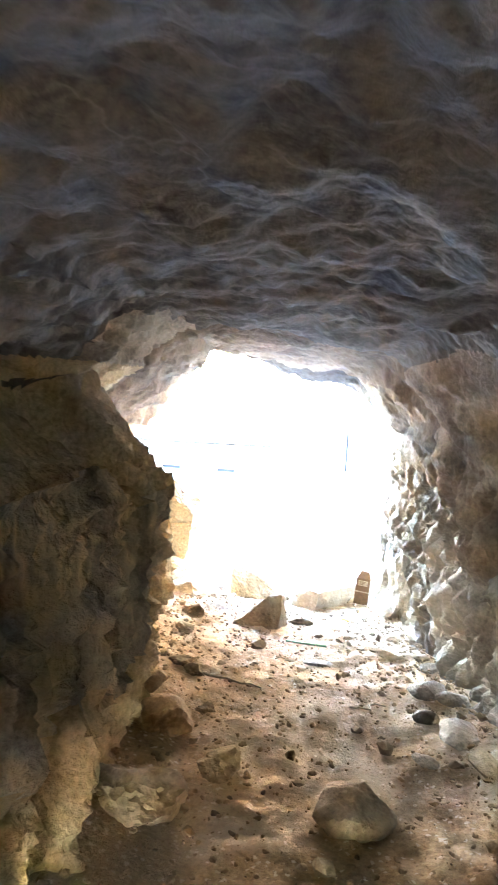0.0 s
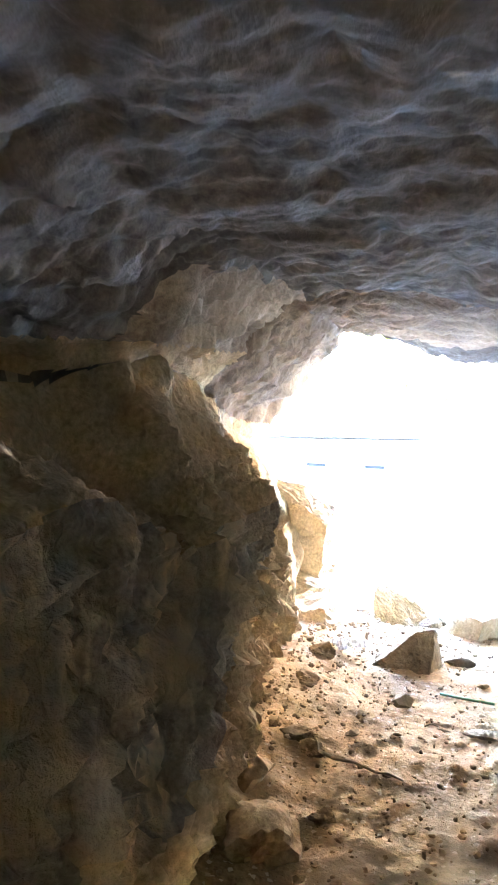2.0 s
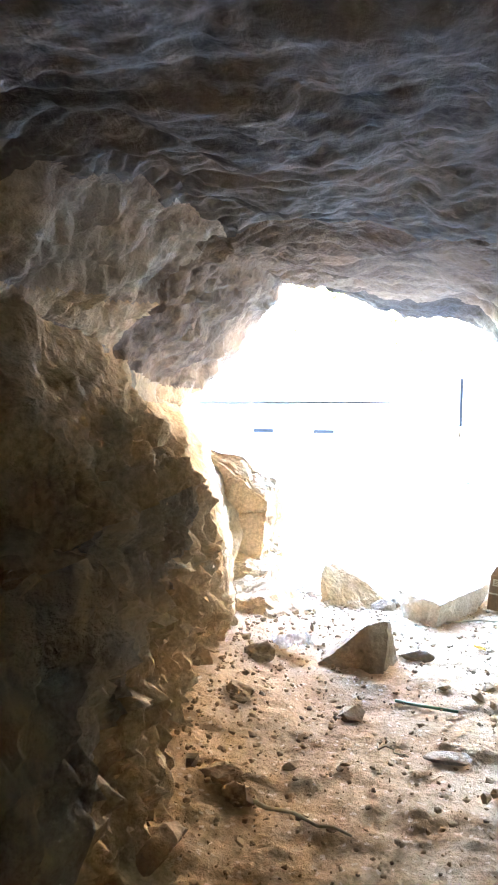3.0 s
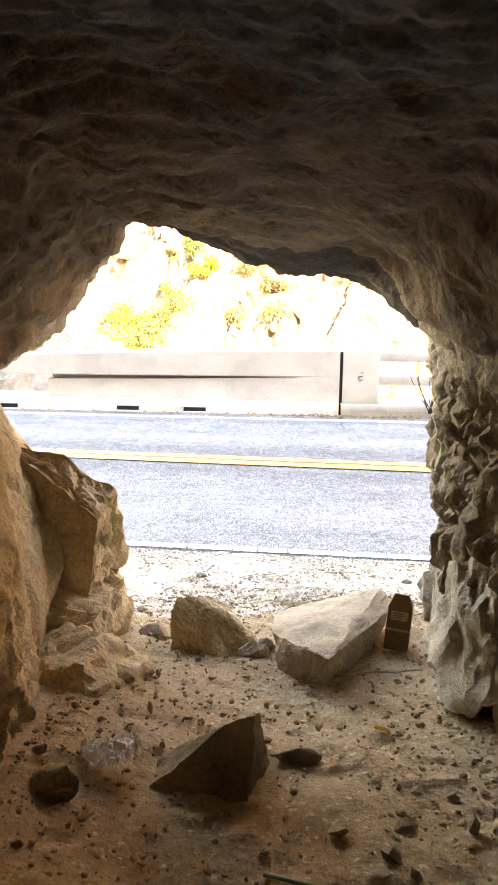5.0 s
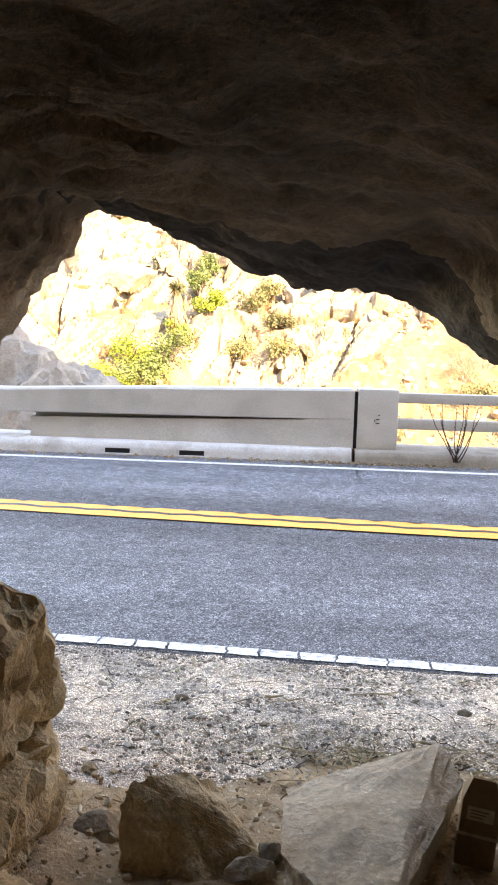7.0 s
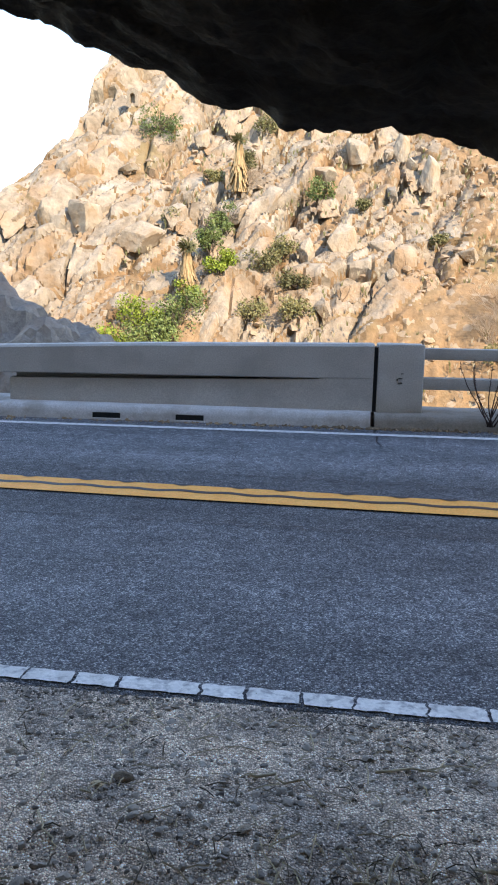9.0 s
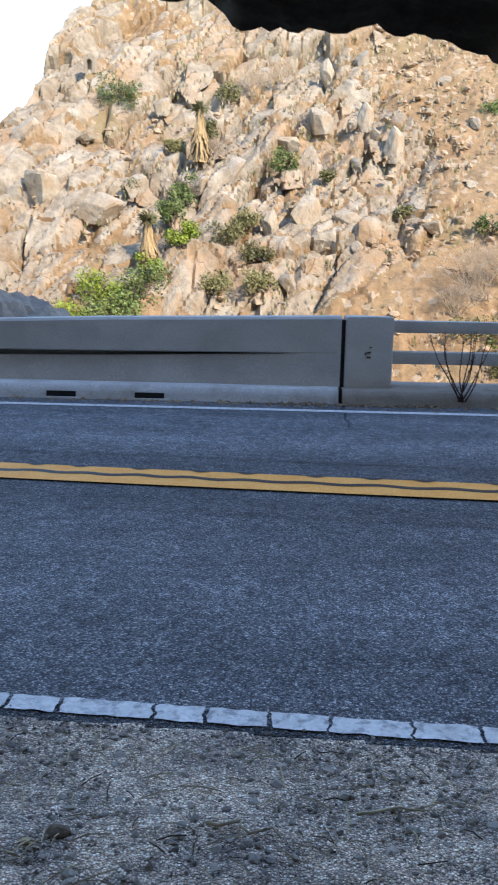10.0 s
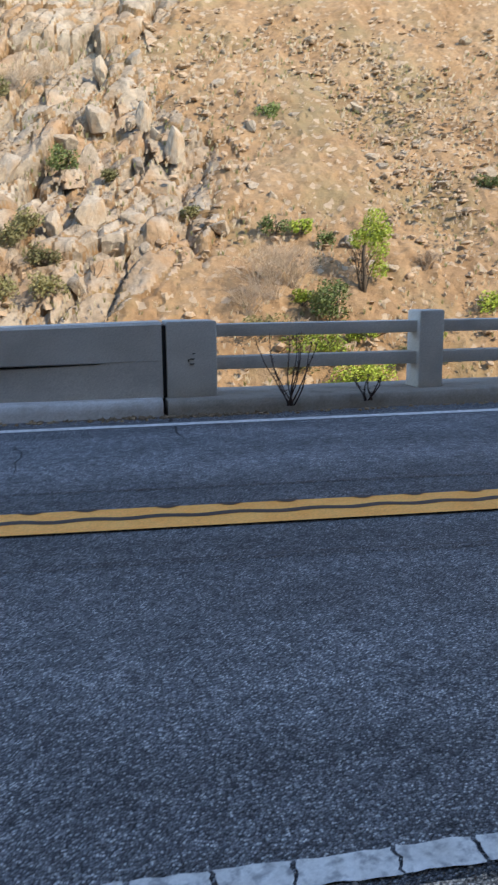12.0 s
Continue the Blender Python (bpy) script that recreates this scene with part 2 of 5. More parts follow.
M_BROWNROCK = surface("brown_rock", [(0.19, 0.14, 0.095), (0.37, 0.285, 0.195)], 6.0, rough=0.92, bump=1.0, grain=50, blotch=((0.45, 0.35, 0.23), 5.0, 0.5), reach=0.03, contrast=(0.4, 1.5))
M_CLOD = surface("earth_clod", [(0.26, 0.185, 0.115), (0.44, 0.325, 0.205)], 6.0, rough=0.95, bump=0.5, grain=50, blotch=((0.34, 0.25, 0.15), 5.0, 0.5), reach=0.03, contrast=(0.4, 1.5))
# Roof rock is a darker copy of cave_rock, with overhead shade in its colour.
M_ROOF = surface("shaded_roof_rock", [(0.1, 0.09, 0.078), (0.155, 0.138, 0.12), (0.22, 0.197, 0.17)], 2.6, (1, 0.7, 1.2), (20, 35, 0), 0.85, 0.45,
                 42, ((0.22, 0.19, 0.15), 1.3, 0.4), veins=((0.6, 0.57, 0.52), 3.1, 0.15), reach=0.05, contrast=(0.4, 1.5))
# Nearly black lip rock: the mouth's underside shade is put into the colour.
M_LIP = surface("shaded_lip_rock", [(0.026, 0.021, 0.017), (0.05, 0.04, 0.032), (0.09, 0.073, 0.056)], 2.6, (1, 0.4, 1.4), (20, 35, 0), 0.9, 0.9, 42, reach=0.05, contrast=(0.4, 1.5))
# Brown rock darkened near the mouth; its backlit shade is part of the colour.
M_UMBER = surface("umber_shaded_rock", [(0.1, 0.074, 0.052), (0.18, 0.135, 0.095), (0.3, 0.232, 0.165)], 3.0, (1, 1.4, 0.5), (0, 10, 0), 0.9, 1.0, 42, ((0.24, 0.17, 0.11), 2.0, 0.5), reach=0.05, contrast=(0.4, 1.5))
M_MOSS = surface("mossy_rock", [(0.17, 0.17, 0.06), (0.3, 0.28, 0.15)], 8, rough=0.95, bump=0.6, grain=40)


# ---- mesh helpers ----
def fast_mesh(name, verts, faces, material, smooth=True, sharp=None):
    me = bpy.data.meshes.new(name)
    me.from_pydata([tuple(v) for v in verts], [], faces)
    me.materials.append(material)
    if smooth:
        me.shade_smooth()
        if sharp:
            me.set_sharp_from_angle(angle=radians(sharp))
    me.update()
    return me


def part(name, me, parent=None, at=None, label=""):
    ob = new(name, me)
    ob.parent = parent
    if at is not None:
        ob.matrix_basis = at
    return tagged(ob, label)


def bm_mesh(name, bm, material, smooth=False, sharp=None):
    me = bpy.data.meshes.new(name)
    bm.normal_update()
    bm.to_mesh(me)
    bm.free()
    me.materials.append(material)
    if smooth:
        me.shade_smooth()
        if sharp:
            me.set_sharp_from_angle(angle=radians(sharp))
    return me


def grid_faces(nu, nv):
    """Quads of a grid with nu columns (fast index) and nv rows."""
    i = np.arange(nv - 1)[:, None] * nu + np.arange(nu - 1)[None, :]
    return np.stack([i, i + 1, i + nu + 1, i + nu], -1).reshape(-1, 4).tolist()


def fbm(p, scale, octaves=4):
    return noise.fractal(Vector(p) * scale, 1.0, 2.0, octaves)


def ridged(p, scale, octaves=4):
    return noise.ridged_multi_fractal(Vector(p) * scale, 0.9, 2.1, octaves, 1.0, 2.0)


def cells(u, v, size, seed):
    """Faceted blocks: for each point the nearest of jittered cells gives a level and a tilt."""
    r = np.random.RandomState(seed)
    table = r.rand(64, 64, 5)
    gu, gv = u / size, v / size
    iu, iv = np.floor(gu).astype(int), np.floor(gv).astype(int)
    best = np.full(u.shape, 1e9)
    second = np.full(u.shape, 1e9)
    out = np.zeros(u.shape)
    for du in (-1, 0, 1):
        for dv in (-1, 0, 1):
            c = table[(iu + du) % 64, (iv + dv) % 64]
            cu, cv = iu + du + c[..., 0], iv + dv + c[..., 1]
            d = np.hypot(gu - cu, gv - cv)
            h = c[..., 2] + (c[..., 3] - 0.5) * 1.5 * (gu - cu) + (c[..., 4] - 0.6) * 1.1 * (gv - cv)
            near = d < best
            second = np.where(near, best, np.minimum(second, d))
            out = np.where(near, h, out)
            best = np.where(near, d, best)
    gap = np.clip((second - best) / 0.14, 0, 1)
    return out * size, gap


def stone(name, material, seed, size, planes=14, level=3, rough=0.05, flat=None, sharp=28, depth=(0.5, 0.9), flute=0.0):
    """An angular rock: a sphere cut back by random planes, then weathered."""
    r = random.Random(seed)
    bm = bmesh.new()
    bmesh.ops.create_icosphere(bm, subdivisions=level, radius=1.0)
    cuts = []
    for _ in range(planes):
        d = Vector((r.uniform(-1, 1), r.uniform(-1, 1), r.uniform(-1, 1))).normalized()
        cuts.append((d, r.uniform(*depth)))
    if flat:
        cuts += [(Vector(d).normalized(), h) for d, h in flat]
    off = Vector((r.uniform(0, 50), r.uniform(0, 50), r.uniform(0, 50)))
    for v in bm.verts:
        d = v.co.normalized()
        k = 1.0
        for n, h in cuts:
            c = d.dot(n)
            if c > 0.05:
                k = min(k, h / c)
        if rough:
            k += rough * noise.fractal(d * 2.2 + off, 1.0, 2.0, 5)
            if level >= 4:
                k += 0.35 * rough * noise.fractal(d * 8 + off, 0.9, 2.1, 4)
                k += 0.25 * rough * (noise.ridged_multi_fractal(Vector((d.x * 7, d.y * 7, d.z * 2)) + off, 0.9, 2.1, 3, 1.0, 2.0) - 1.1)
        if flute:
            k += flute * (noise.ridged_multi_fractal(Vector((d.x * 3.5, d.y * 3.5, d.z * 0.7)) + off, 0.8, 2.1, 4, 1.0, 2.0) - 1.1)
            k += 0.4 * flute * (noise.ridged_multi_fractal(Vector((d.x * 11, d.y * 11, d.z * 2.2)) + off, 0.8, 2.1, 4, 1.0, 2.0) - 1.1)
        v.co = Vector((d.x * k * size[0], d.y * k * size[1], d.z * k * size[2]))
    return bm_mesh(name, bm, material, True, sharp)


def box_mesh(name, material, x0, x1, y0, y1, z0, z1, bevel=0.0, cuts=0, wobble=0.0):
    bm = bmesh.new()
    bmesh.ops.create_cube(bm, size=1.0)
    for v in bm.verts:
        v.co = Vector(((x0 + x1) / 2 + v.co.x * (x1 - x0), (y0 + y1) / 2 + v.co.y * (y1 - y0), (z0 + z1) / 2 + v.co.z * (z1 - z0)))
    if bevel:
        bmesh.ops.bevel(bm, geom=bm.edges[:], offset=bevel, segments=2, affect="EDGES", profile=0.6)
    if cuts:
        bmesh.ops.subdivide_edges(bm, edges=bm.edges[:], cuts=cuts, use_grid_fill=True)
    if wobble:
        for v in bm.verts:
            v.co += Vector((0, 1, 1)) * wobble * noise.noise(v.co * 3.1)
    return bm_mesh(name, bm, material, True, 35)


# ---- heights ----
def floor_z(x, y):
    """Trodden cave floor falling to the shoulder."""
    s = np.interp(y, [-9, 2.0, 3.5, 5.0, 6.2, 7.0, 7.9, 8.0], [0.55, 0.54, 0.5, 0.29, 0.1, 0.02, 0.0, -0.002])
    inside = np.clip((7.0 - y) / 1.5, 0, 1)
    return s + inside * (0.10 * np.clip((0.85 - x) / 0.4, 0, 1) + 0.06 * np.clip((x - 1.6) / 0.4, 0, 1))


CREST_X = (-60, -30, -22, -18.1, -17.1, -16.3, -15.8, -14.6, -14.0, -13.2, -12, -8, 0, 30, 90)
CREST_Z = (-3, 2, 4.5, 6.8, 7.5, 8.9, 10.2, 12.2, 15.2, 18.4, 23, 32, 42, 44, 40)


def hill_z(x, y):
    front = -4 + 0.9 * (y - 36) * np.clip((y - 33) / 6, 0, 1)
    crest = np.interp(x, CREST_X, CREST_Z)
    return np.minimum(np.maximum(front, -4.2), crest)

# ---- cave and cliff ----
# Cross-sections of the hollow: y, then (x, z) from the floor's left edge over the shelf, crevice and roof to the floor's right edge.
RINGS = [
    (-5.2, (0.68, 0.37), (0.63, 0.9), (0.63, 1.18), (0.68, 1.38), (0.92, 1.56), (1.2, 1.61), (1.48, 1.56), (1.68, 1.36), (1.73, 1.0), (1.68, 0.37)),
    (-2.5, (0.5, 0.3), (0.5, 1.3), (0.4, 1.55), (0.4, 1.8), (0.7, 2.0), (1.2, 2.05), (1.6, 2.0), (1.9, 1.65), (1.95, 1.1), (1.9, 0.35)),
    (0.0, (0.5, 0.3), (0.52, 1.5), (0.25, 1.7), (0.12, 1.84), (0.6, 2.12), (1.2, 2.2), (1.8, 2.12), (2.1, 1.7), (2.15, 1.1), (2.08, 0.4)),
    (2.1, (0.66, 0.4), (0.64, 1.62), (0.3, 1.78), (0.16, 1.86), (0.63, 2.14), (1.2, 2.16), (1.72, 2.09), (2.0, 1.7), (2.04, 1.1), (2.02, 0.4)),
    (2.5, (0.69, 0.4), (0.66, 1.47), (0.26, 1.57), (0.08, 1.82), (0.63, 2.14), (1.2, 2.15), (1.7, 2.08), (1.97, 1.7), (2.02, 1.1), (2.0, 0.4)),
    (2.74, (0.67, 0.4), (0.63, 1.38), (0.26, 1.41), (0.12, 1.8), (0.62, 2.15), (1.2, 2.14), (1.68, 2.07), (1.95, 1.7), (2.0, 1.1), (1.98, 0.4)),
    (2.96, (0.62, 0.4), (0.6, 1.4), (0.36, 1.72), (0.26, 1.85), (0.62, 2.15), (1.2, 2.14), (1.68, 2.07), (1.95, 1.7), (2.0, 1.1), (1.98, 0.4)),
    (3.3, (0.56, 0.4), (0.58, 1.37), (0.34, 1.69), (0.18, 1.86), (0.58, 2.17), (1.2, 2.13), (1.64, 2.07), (1.9, 1.7), (1.97, 1.1), (1.96, 0.4)),
    (4.0, (0.46, 0.35), (0.45, 1.27), (0.22, 1.58), (0.04, 1.8), (0.5, 2.16), (1.15, 2.12), (1.6, 2.06), (1.82, 1.7), (1.9, 1.1), (1.92, 0.35)),
    (5.0, (0.38, 0.25), (0.2, 1.1), (-0.08, 1.46), (-0.1, 1.62), (0.42, 2.13), (1.1, 2.1), (1.56, 2.02), (1.85, 1.65), (1.89, 1.0), (1.91, 0.25)),
    (5.7, (0.24, 0.1), (0.08, 0.8), (-0.22, 1.4), (-0.16, 1.5), (0.38, 2.14), (1.1, 2.07), (1.58, 1.97), (1.85, 1.5), (1.82, 0.95), (1.82, 0.05)),
    (6.3, (0.2, 0.0), (0.08, 0.74), (-0.35, 1.32), (-0.22, 1.43), (0.35, 2.16), (1.0, 2.03), (1.55, 1.95), (1.87, 1.5), (1.84, 0.8), (1.9, -0.05)),
    (7.2, (-0.1, -0.1), (-0.2, 0.5), (-0.7, 1.3), (-0.2, 1.56), (0.26, 2.21), (0.92, 1.93), (1.52, 1.855), (1.9, 1.6), (2.0, 0.8), (2.1, -0.1)),
]
# The same ten lines followed out of the mouth over the cliff's face, its top and its back.
OUTER = [
    (7.45, (-0.6, -0.2), (-0.8, 0.6), (-1.5, 1.5), (-1.0, 2.2), (0.1, 2.7), (1.0, 2.55), (1.8, 2.5), (2.5, 1.9), (2.7, 0.8), (2.8, -0.2)),
    (7.4, (-6, -0.3), (-7, 2), (-7, 4), (-5, 5), (-2, 5.5), (1, 5.7), (4, 5.5), (7, 5), (9, 3), (9, -0.3)),
    (5.5, (-45, -0.3), (-46, 5), (-42, 9), (-32, 13), (-15, 15.5), (1, 17), (18, 17), (36, 15), (52, 6), (52, -0.3)),
    (-2.0, (-45, -0.3), (-46, 5), (-42, 9), (-32, 13), (-15, 15.5), (1, 17), (18, 17), (36, 15), (52, 6), (52, -0.3)),
    (-5.4, (-6, 0.0), (-7, 2), (-7, 4), (-5, 5), (-2, 5.5), (1, 5.7), (4, 5.5), (7, 5), (9, 3), (9, 0.0)),
]


def rings_to_surface(rings, ys, n_around, spline):
    table = np.array([[c for p in r[1:] for c in p] for r in rings]).reshape(len(rings), 10, 2)
    at = np.array([r[0] for r in rings])
    out = []
    knots = np.linspace(0, 1, 10)
    u = np.linspace(0, 1, n_around)
    for y in ys:
        ring = np.array([[np.interp(y, at, table[:, k, c]) for c in (0, 1)] for k in range(10)])
        d = np.concatenate([[0], np.cumsum(np.hypot(*np.diff(ring, axis=0).T))])
        d /= d[-1]
        w = 0.5 * np.interp(u, knots, d) + 0.5 * u
        x, z = np.interp(w, d, ring[:, 0]), np.interp(w, d, ring[:, 1])
        if spline:
            k = np.array([1, 2, 3, 2, 1]) / 9
            pad = lambda a: np.concatenate([[2 * a[0] - a[2], 2 * a[0] - a[1]], a, [2 * a[-1] - a[-2], 2 * a[-1] - a[-3]]])
            x, z = np.convolve(pad(x), k, "valid"), np.convolve(pad(z), k, "valid")
        out.append(np.stack([x, np.full_like(x, y), z], -1))
    return np.array(out)


def crust_ridge(p):
    """1 on the crumbling crust ribs that run down the lower wall in a loose net, 0 in the hollows between them."""
    w = p.y - 0.5 * p.x + 0.15 * noise.noise(p * 3.0)
    a = abs(noise.noise(Vector((w * 5.0, 3.3, p.z * 1.7)))) / 0.17
    b = abs(noise.noise(Vector((w * 3.4 + 7, 9.1, p.z * 3.6)))) / 0.1
    return max(0.0, 1 - a) + 0.8 * max(0.0, 1 - b)


def cave_relief(p, n):
    """Broken faces, slanting seams, upright flutes and slots low on the shelf, and fine pits, along the surface's normal."""
    q = Vector((p.x * 1.0 + p.z * 0.5, p.y * 0.55, p.z - 0.35 * p.y))
    calm = 1.0 if p.y < 6.0 else max(0.35, 1.0 - 0.6 * (p.y - 6.0))
    low = min(1.0, max(0.0, (0.95 - p.x) * 3)) * min(1.0, max(0.0, (1.85 - p.z) * 4)) * min(1.0, max(0.0, (5.2 - p.y) * 1.5))
    upright = low * min(1.0, max(0.0, (1.62 - p.z) * 5))
    big = 0.05 * calm * (1 - 0.6 * low) * fbm(q, 1.7, 3)
    seam = (0.028 if p.z > 1.97 and p.x > 0.6 else 0.045) * calm * (1 - 0.85 * low) * (ridged((q.x * 1.6, q.y * 0.8, q.z * 1.6), 1.5, 4) - 1.05)
    cell = noise.voronoi(Vector((q.x, q.y * 1.1, q.z)) * 3.6)[0]
    facet = (0.09 * min(cell[1] - cell[0], 0.35) - 0.015) * (1 - 0.85 * low)
    cut = lambda a, w: max(0.0, 1 - abs(a) / w) ** 0.7
    sway = 0.22 * noise.noise(p * 2.1) + 0.1 * noise.noise(p * 5.0)
    along = p.y - 0.5 * p.x + sway
    a1 = noise.noise(Vector((along * 4.6, 3.1, p.z * 0.6)))
    a2 = noise.noise(Vector((along * 11.0, 8.3, p.z * 1.1)))
    a3 = noise.noise(Vector((along * 24.0, 1.7, p.z * 2.2)))
    a4 = noise.noise(Vector((p.x + 3, p.y * 1.4, p.z * 4.2 + 0.8 * p.y)) * 1.3)
    plate = 0.5 + 0.5 * math.tanh(9 * a1)
    flute = upright * (0.05 * (plate - 0.5) - 0.05 * cut(a1 + 0.25, 0.06) - 0.035 * cut(a2, 0.15) + 0.04 * a2 + 0.03 * a3 - 0.025 * cut(a4, 0.05))
    crust = upright * (0.07 * min(1.0, crust_ridge(p)) - 0.03)
    for y0, lean, width in ((2.3, 0.1, 0.035), (2.62, -0.12, 0.05), (2.95, 0.15, 0.06), (3.5, -0.1, 0.05), (3.95, 0.12, 0.04)):
        slot_y = p.y - y0 - lean * (p.z - 1.0) - 0.12 * noise.noise(Vector((y0, p.z * 3.0, 2.0)))
        crust -= 0.075 * upright * cut(slot_y, width) * min(1.0, max(0.0, (p.z - 0.62) * 6)) * (0.55 + 0.45 * noise.noise(Vector((y0 * 5, p.z * 2.2, 7.0))))
    grit = low * (0.024 * fbm(p, 6.0, 4) + 0.022 * fbm(p, 17.0, 3) + 0.009 * fbm(p, 40.0, 2))
    right = min(1.0, max(0.0, (p.x - 1.55) * 4)) * min(1.0, max(0.0, (1.6 - p.z) * 3))
    r1 = noise.noise(Vector((p.x, p.y * 3.2 + 0.6 * p.z, p.z * 0.9)) * 1.7)
    r2 = noise.noise(Vector((p.x + 5, p.y * 3.4 - 0.5 * p.z, p.z * 1.2)) * 3.6)
    wob = Vector((noise.noise(p * 3.3), noise.noise(p * 3.3 + Vector((9, 0, 0))), noise.noise(p * 3.3 + Vector((0, 9, 0)))))
    block = noise.voronoi(Vector((p.x, p.y * 1.3 + 0.4 * p.z, p.z * 0.75)) * 2.3 + wob * 0.45)[0]
    edge = block[1] - block[0]
    rib = right * (0.035 * r1 - 0.035 * cut(r1, 0.13) - 0.03 * cut(r2, 0.16) + 0.07 * min(edge, 0.3) - 0.02 - 0.05 * cut(edge, 0.08) + 0.03 * fbm(p, 7.0, 4))
    facet *= 1 - 0.7 * right
    hang = min(1.0, max(0.0, (1.1 - p.x) * 3)) * min(1.0, max(0.0, (p.z - 1.8) * 8)) * min(1.0, max(0.0, (p.y - 2.0) * 1.2))
    strand = hang * (0.035 * noise.noise(Vector(((p.y + 0.9 * p.z + 0.5 * sway) * 9, 2.0, p.z * 1.2))) + 0.02 * noise.noise(Vector(((p.y + 0.9 * p.z) * 22, 5.0, p.z * 2.5))))
    fine = 0.022 * fbm(q, 9.0, 4) + 0.011 * fbm(p, 24.0, 3)
    over = min(1.0, max(0.0, (p.z - 1.9) * 8)) * min(1.0, max(0.0, (p.x - 0.5) * 4))
    facet *= 1 - 0.4 * over
    fine *= 1 - 0.3 * over
    return big + seam + facet + flute + crust + grit + rib + strand + fine * (1 - 0.5 * low)


AROUND = 340
inner_y = np.concatenate([np.linspace(-5.2, -0.3, 40)[:-1], np.linspace(-0.3, 0.6, 45)[:-1], np.linspace(0.6, 4.4, 330)[:-1], np.linspace(4.4, 7.2, 150)])
inner = rings_to_surface(RINGS, inner_y, AROUND, True)
du = np.gradient(inner, axis=1)
dv = np.gradient(inner, axis=0)
nrm = np.cross(du, dv)
nrm /= np.linalg.norm(nrm, axis=-1, keepdims=True) + 1e-9
centre = np.array([1.15, 0, 1.3])
flip = ((centre[[0, 2]] - inner[..., [0, 2]]) * nrm[..., [0, 2]]).sum(-1).mean() < 0
if flip:
    nrm = -nrm
verts = []
for row, nr in zip(inner, nrm):
    for p, n in zip(row, nr):
        d = cave_relief(Vector(p), n)
        verts.append((p[0] + n[0] * d, p[1] + n[1] * d * 0.6, p[2] + n[2] * d))
cave_faces = grid_faces(AROUND, len(inner_y))
cave_mesh = fast_mesh("cave_wall", verts, cave_faces, M_CAVE, True, 50)
cave_mesh.materials.append(M_BOULDER)
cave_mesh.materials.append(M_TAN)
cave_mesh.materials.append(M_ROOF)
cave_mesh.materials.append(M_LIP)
cave_mesh.materials.append(M_UMBER)
slot = []
lie = nrm.reshape(-1, 3)[:, 2]
mid = inner.reshape(-1, 3)
for poly in cave_mesh.polygons:
    c = poly.center
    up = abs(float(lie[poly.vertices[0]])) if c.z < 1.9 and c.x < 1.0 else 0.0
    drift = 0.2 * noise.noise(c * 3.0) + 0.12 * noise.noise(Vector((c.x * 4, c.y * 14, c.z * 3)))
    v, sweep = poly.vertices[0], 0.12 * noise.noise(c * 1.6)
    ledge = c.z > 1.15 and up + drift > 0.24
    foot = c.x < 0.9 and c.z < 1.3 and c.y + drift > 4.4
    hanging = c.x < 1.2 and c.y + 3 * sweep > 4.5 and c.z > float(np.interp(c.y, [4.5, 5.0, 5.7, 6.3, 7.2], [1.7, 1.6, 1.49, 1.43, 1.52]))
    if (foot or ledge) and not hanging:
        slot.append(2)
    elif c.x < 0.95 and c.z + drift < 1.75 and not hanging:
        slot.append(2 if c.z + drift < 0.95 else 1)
    # Mouth lip overhead: shade painted with the near-black rock.
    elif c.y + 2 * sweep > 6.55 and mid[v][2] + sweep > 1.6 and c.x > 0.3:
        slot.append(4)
    # Backlit rock by the mouth: hanging part, right wall and roof get painted shade.
    elif hanging or (c.y + 3 * sweep > 4.2 and c.x > 1.2 and c.z + 2 * sweep > 0.45):
        slot.append(5)
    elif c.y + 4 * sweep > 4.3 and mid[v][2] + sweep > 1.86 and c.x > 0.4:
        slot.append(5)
    # High faces and the left recess take the roof rock's painted shade.
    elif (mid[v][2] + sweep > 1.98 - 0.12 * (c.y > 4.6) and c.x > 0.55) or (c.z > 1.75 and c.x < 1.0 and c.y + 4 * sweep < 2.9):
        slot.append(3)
    else:
        slot.append(0)
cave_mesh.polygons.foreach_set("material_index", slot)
cave_wall = part("cave_wall", cave_mesh)
tagged(cave_wall, "rough brown cave rock arching from floor to floor", "cave wall", kind="structure")

# the hollow ends in a rough rock face
end_ring = np.array(verts[:AROUND])
end_mid = end_ring.mean(axis=0) + [0, 0.3, 0]
end_rows = [end_ring * (1 - k / 8) + end_mid * (k / 8) + [0, 0.1 * math.sin(math.pi * k / 8), 0] for k in range(8)] + [np.repeat(end_mid[None], AROUND, 0)]
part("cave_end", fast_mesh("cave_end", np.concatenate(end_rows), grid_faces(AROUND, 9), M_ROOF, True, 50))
tagged(bpy.data.objects["cave_end"], "dark rock face closing the cave", "cave wall", kind="structure")

# cliff around the mouth: starts on the mouth's own last ring
mouth = np.array(verts[-AROUND:])
outer = [mouth]
stages = [rings_to_surface([o, (o[0] + 1, *o[1:])], [o[0]], AROUND, False)[0] for o in OUTER]
prev = mouth
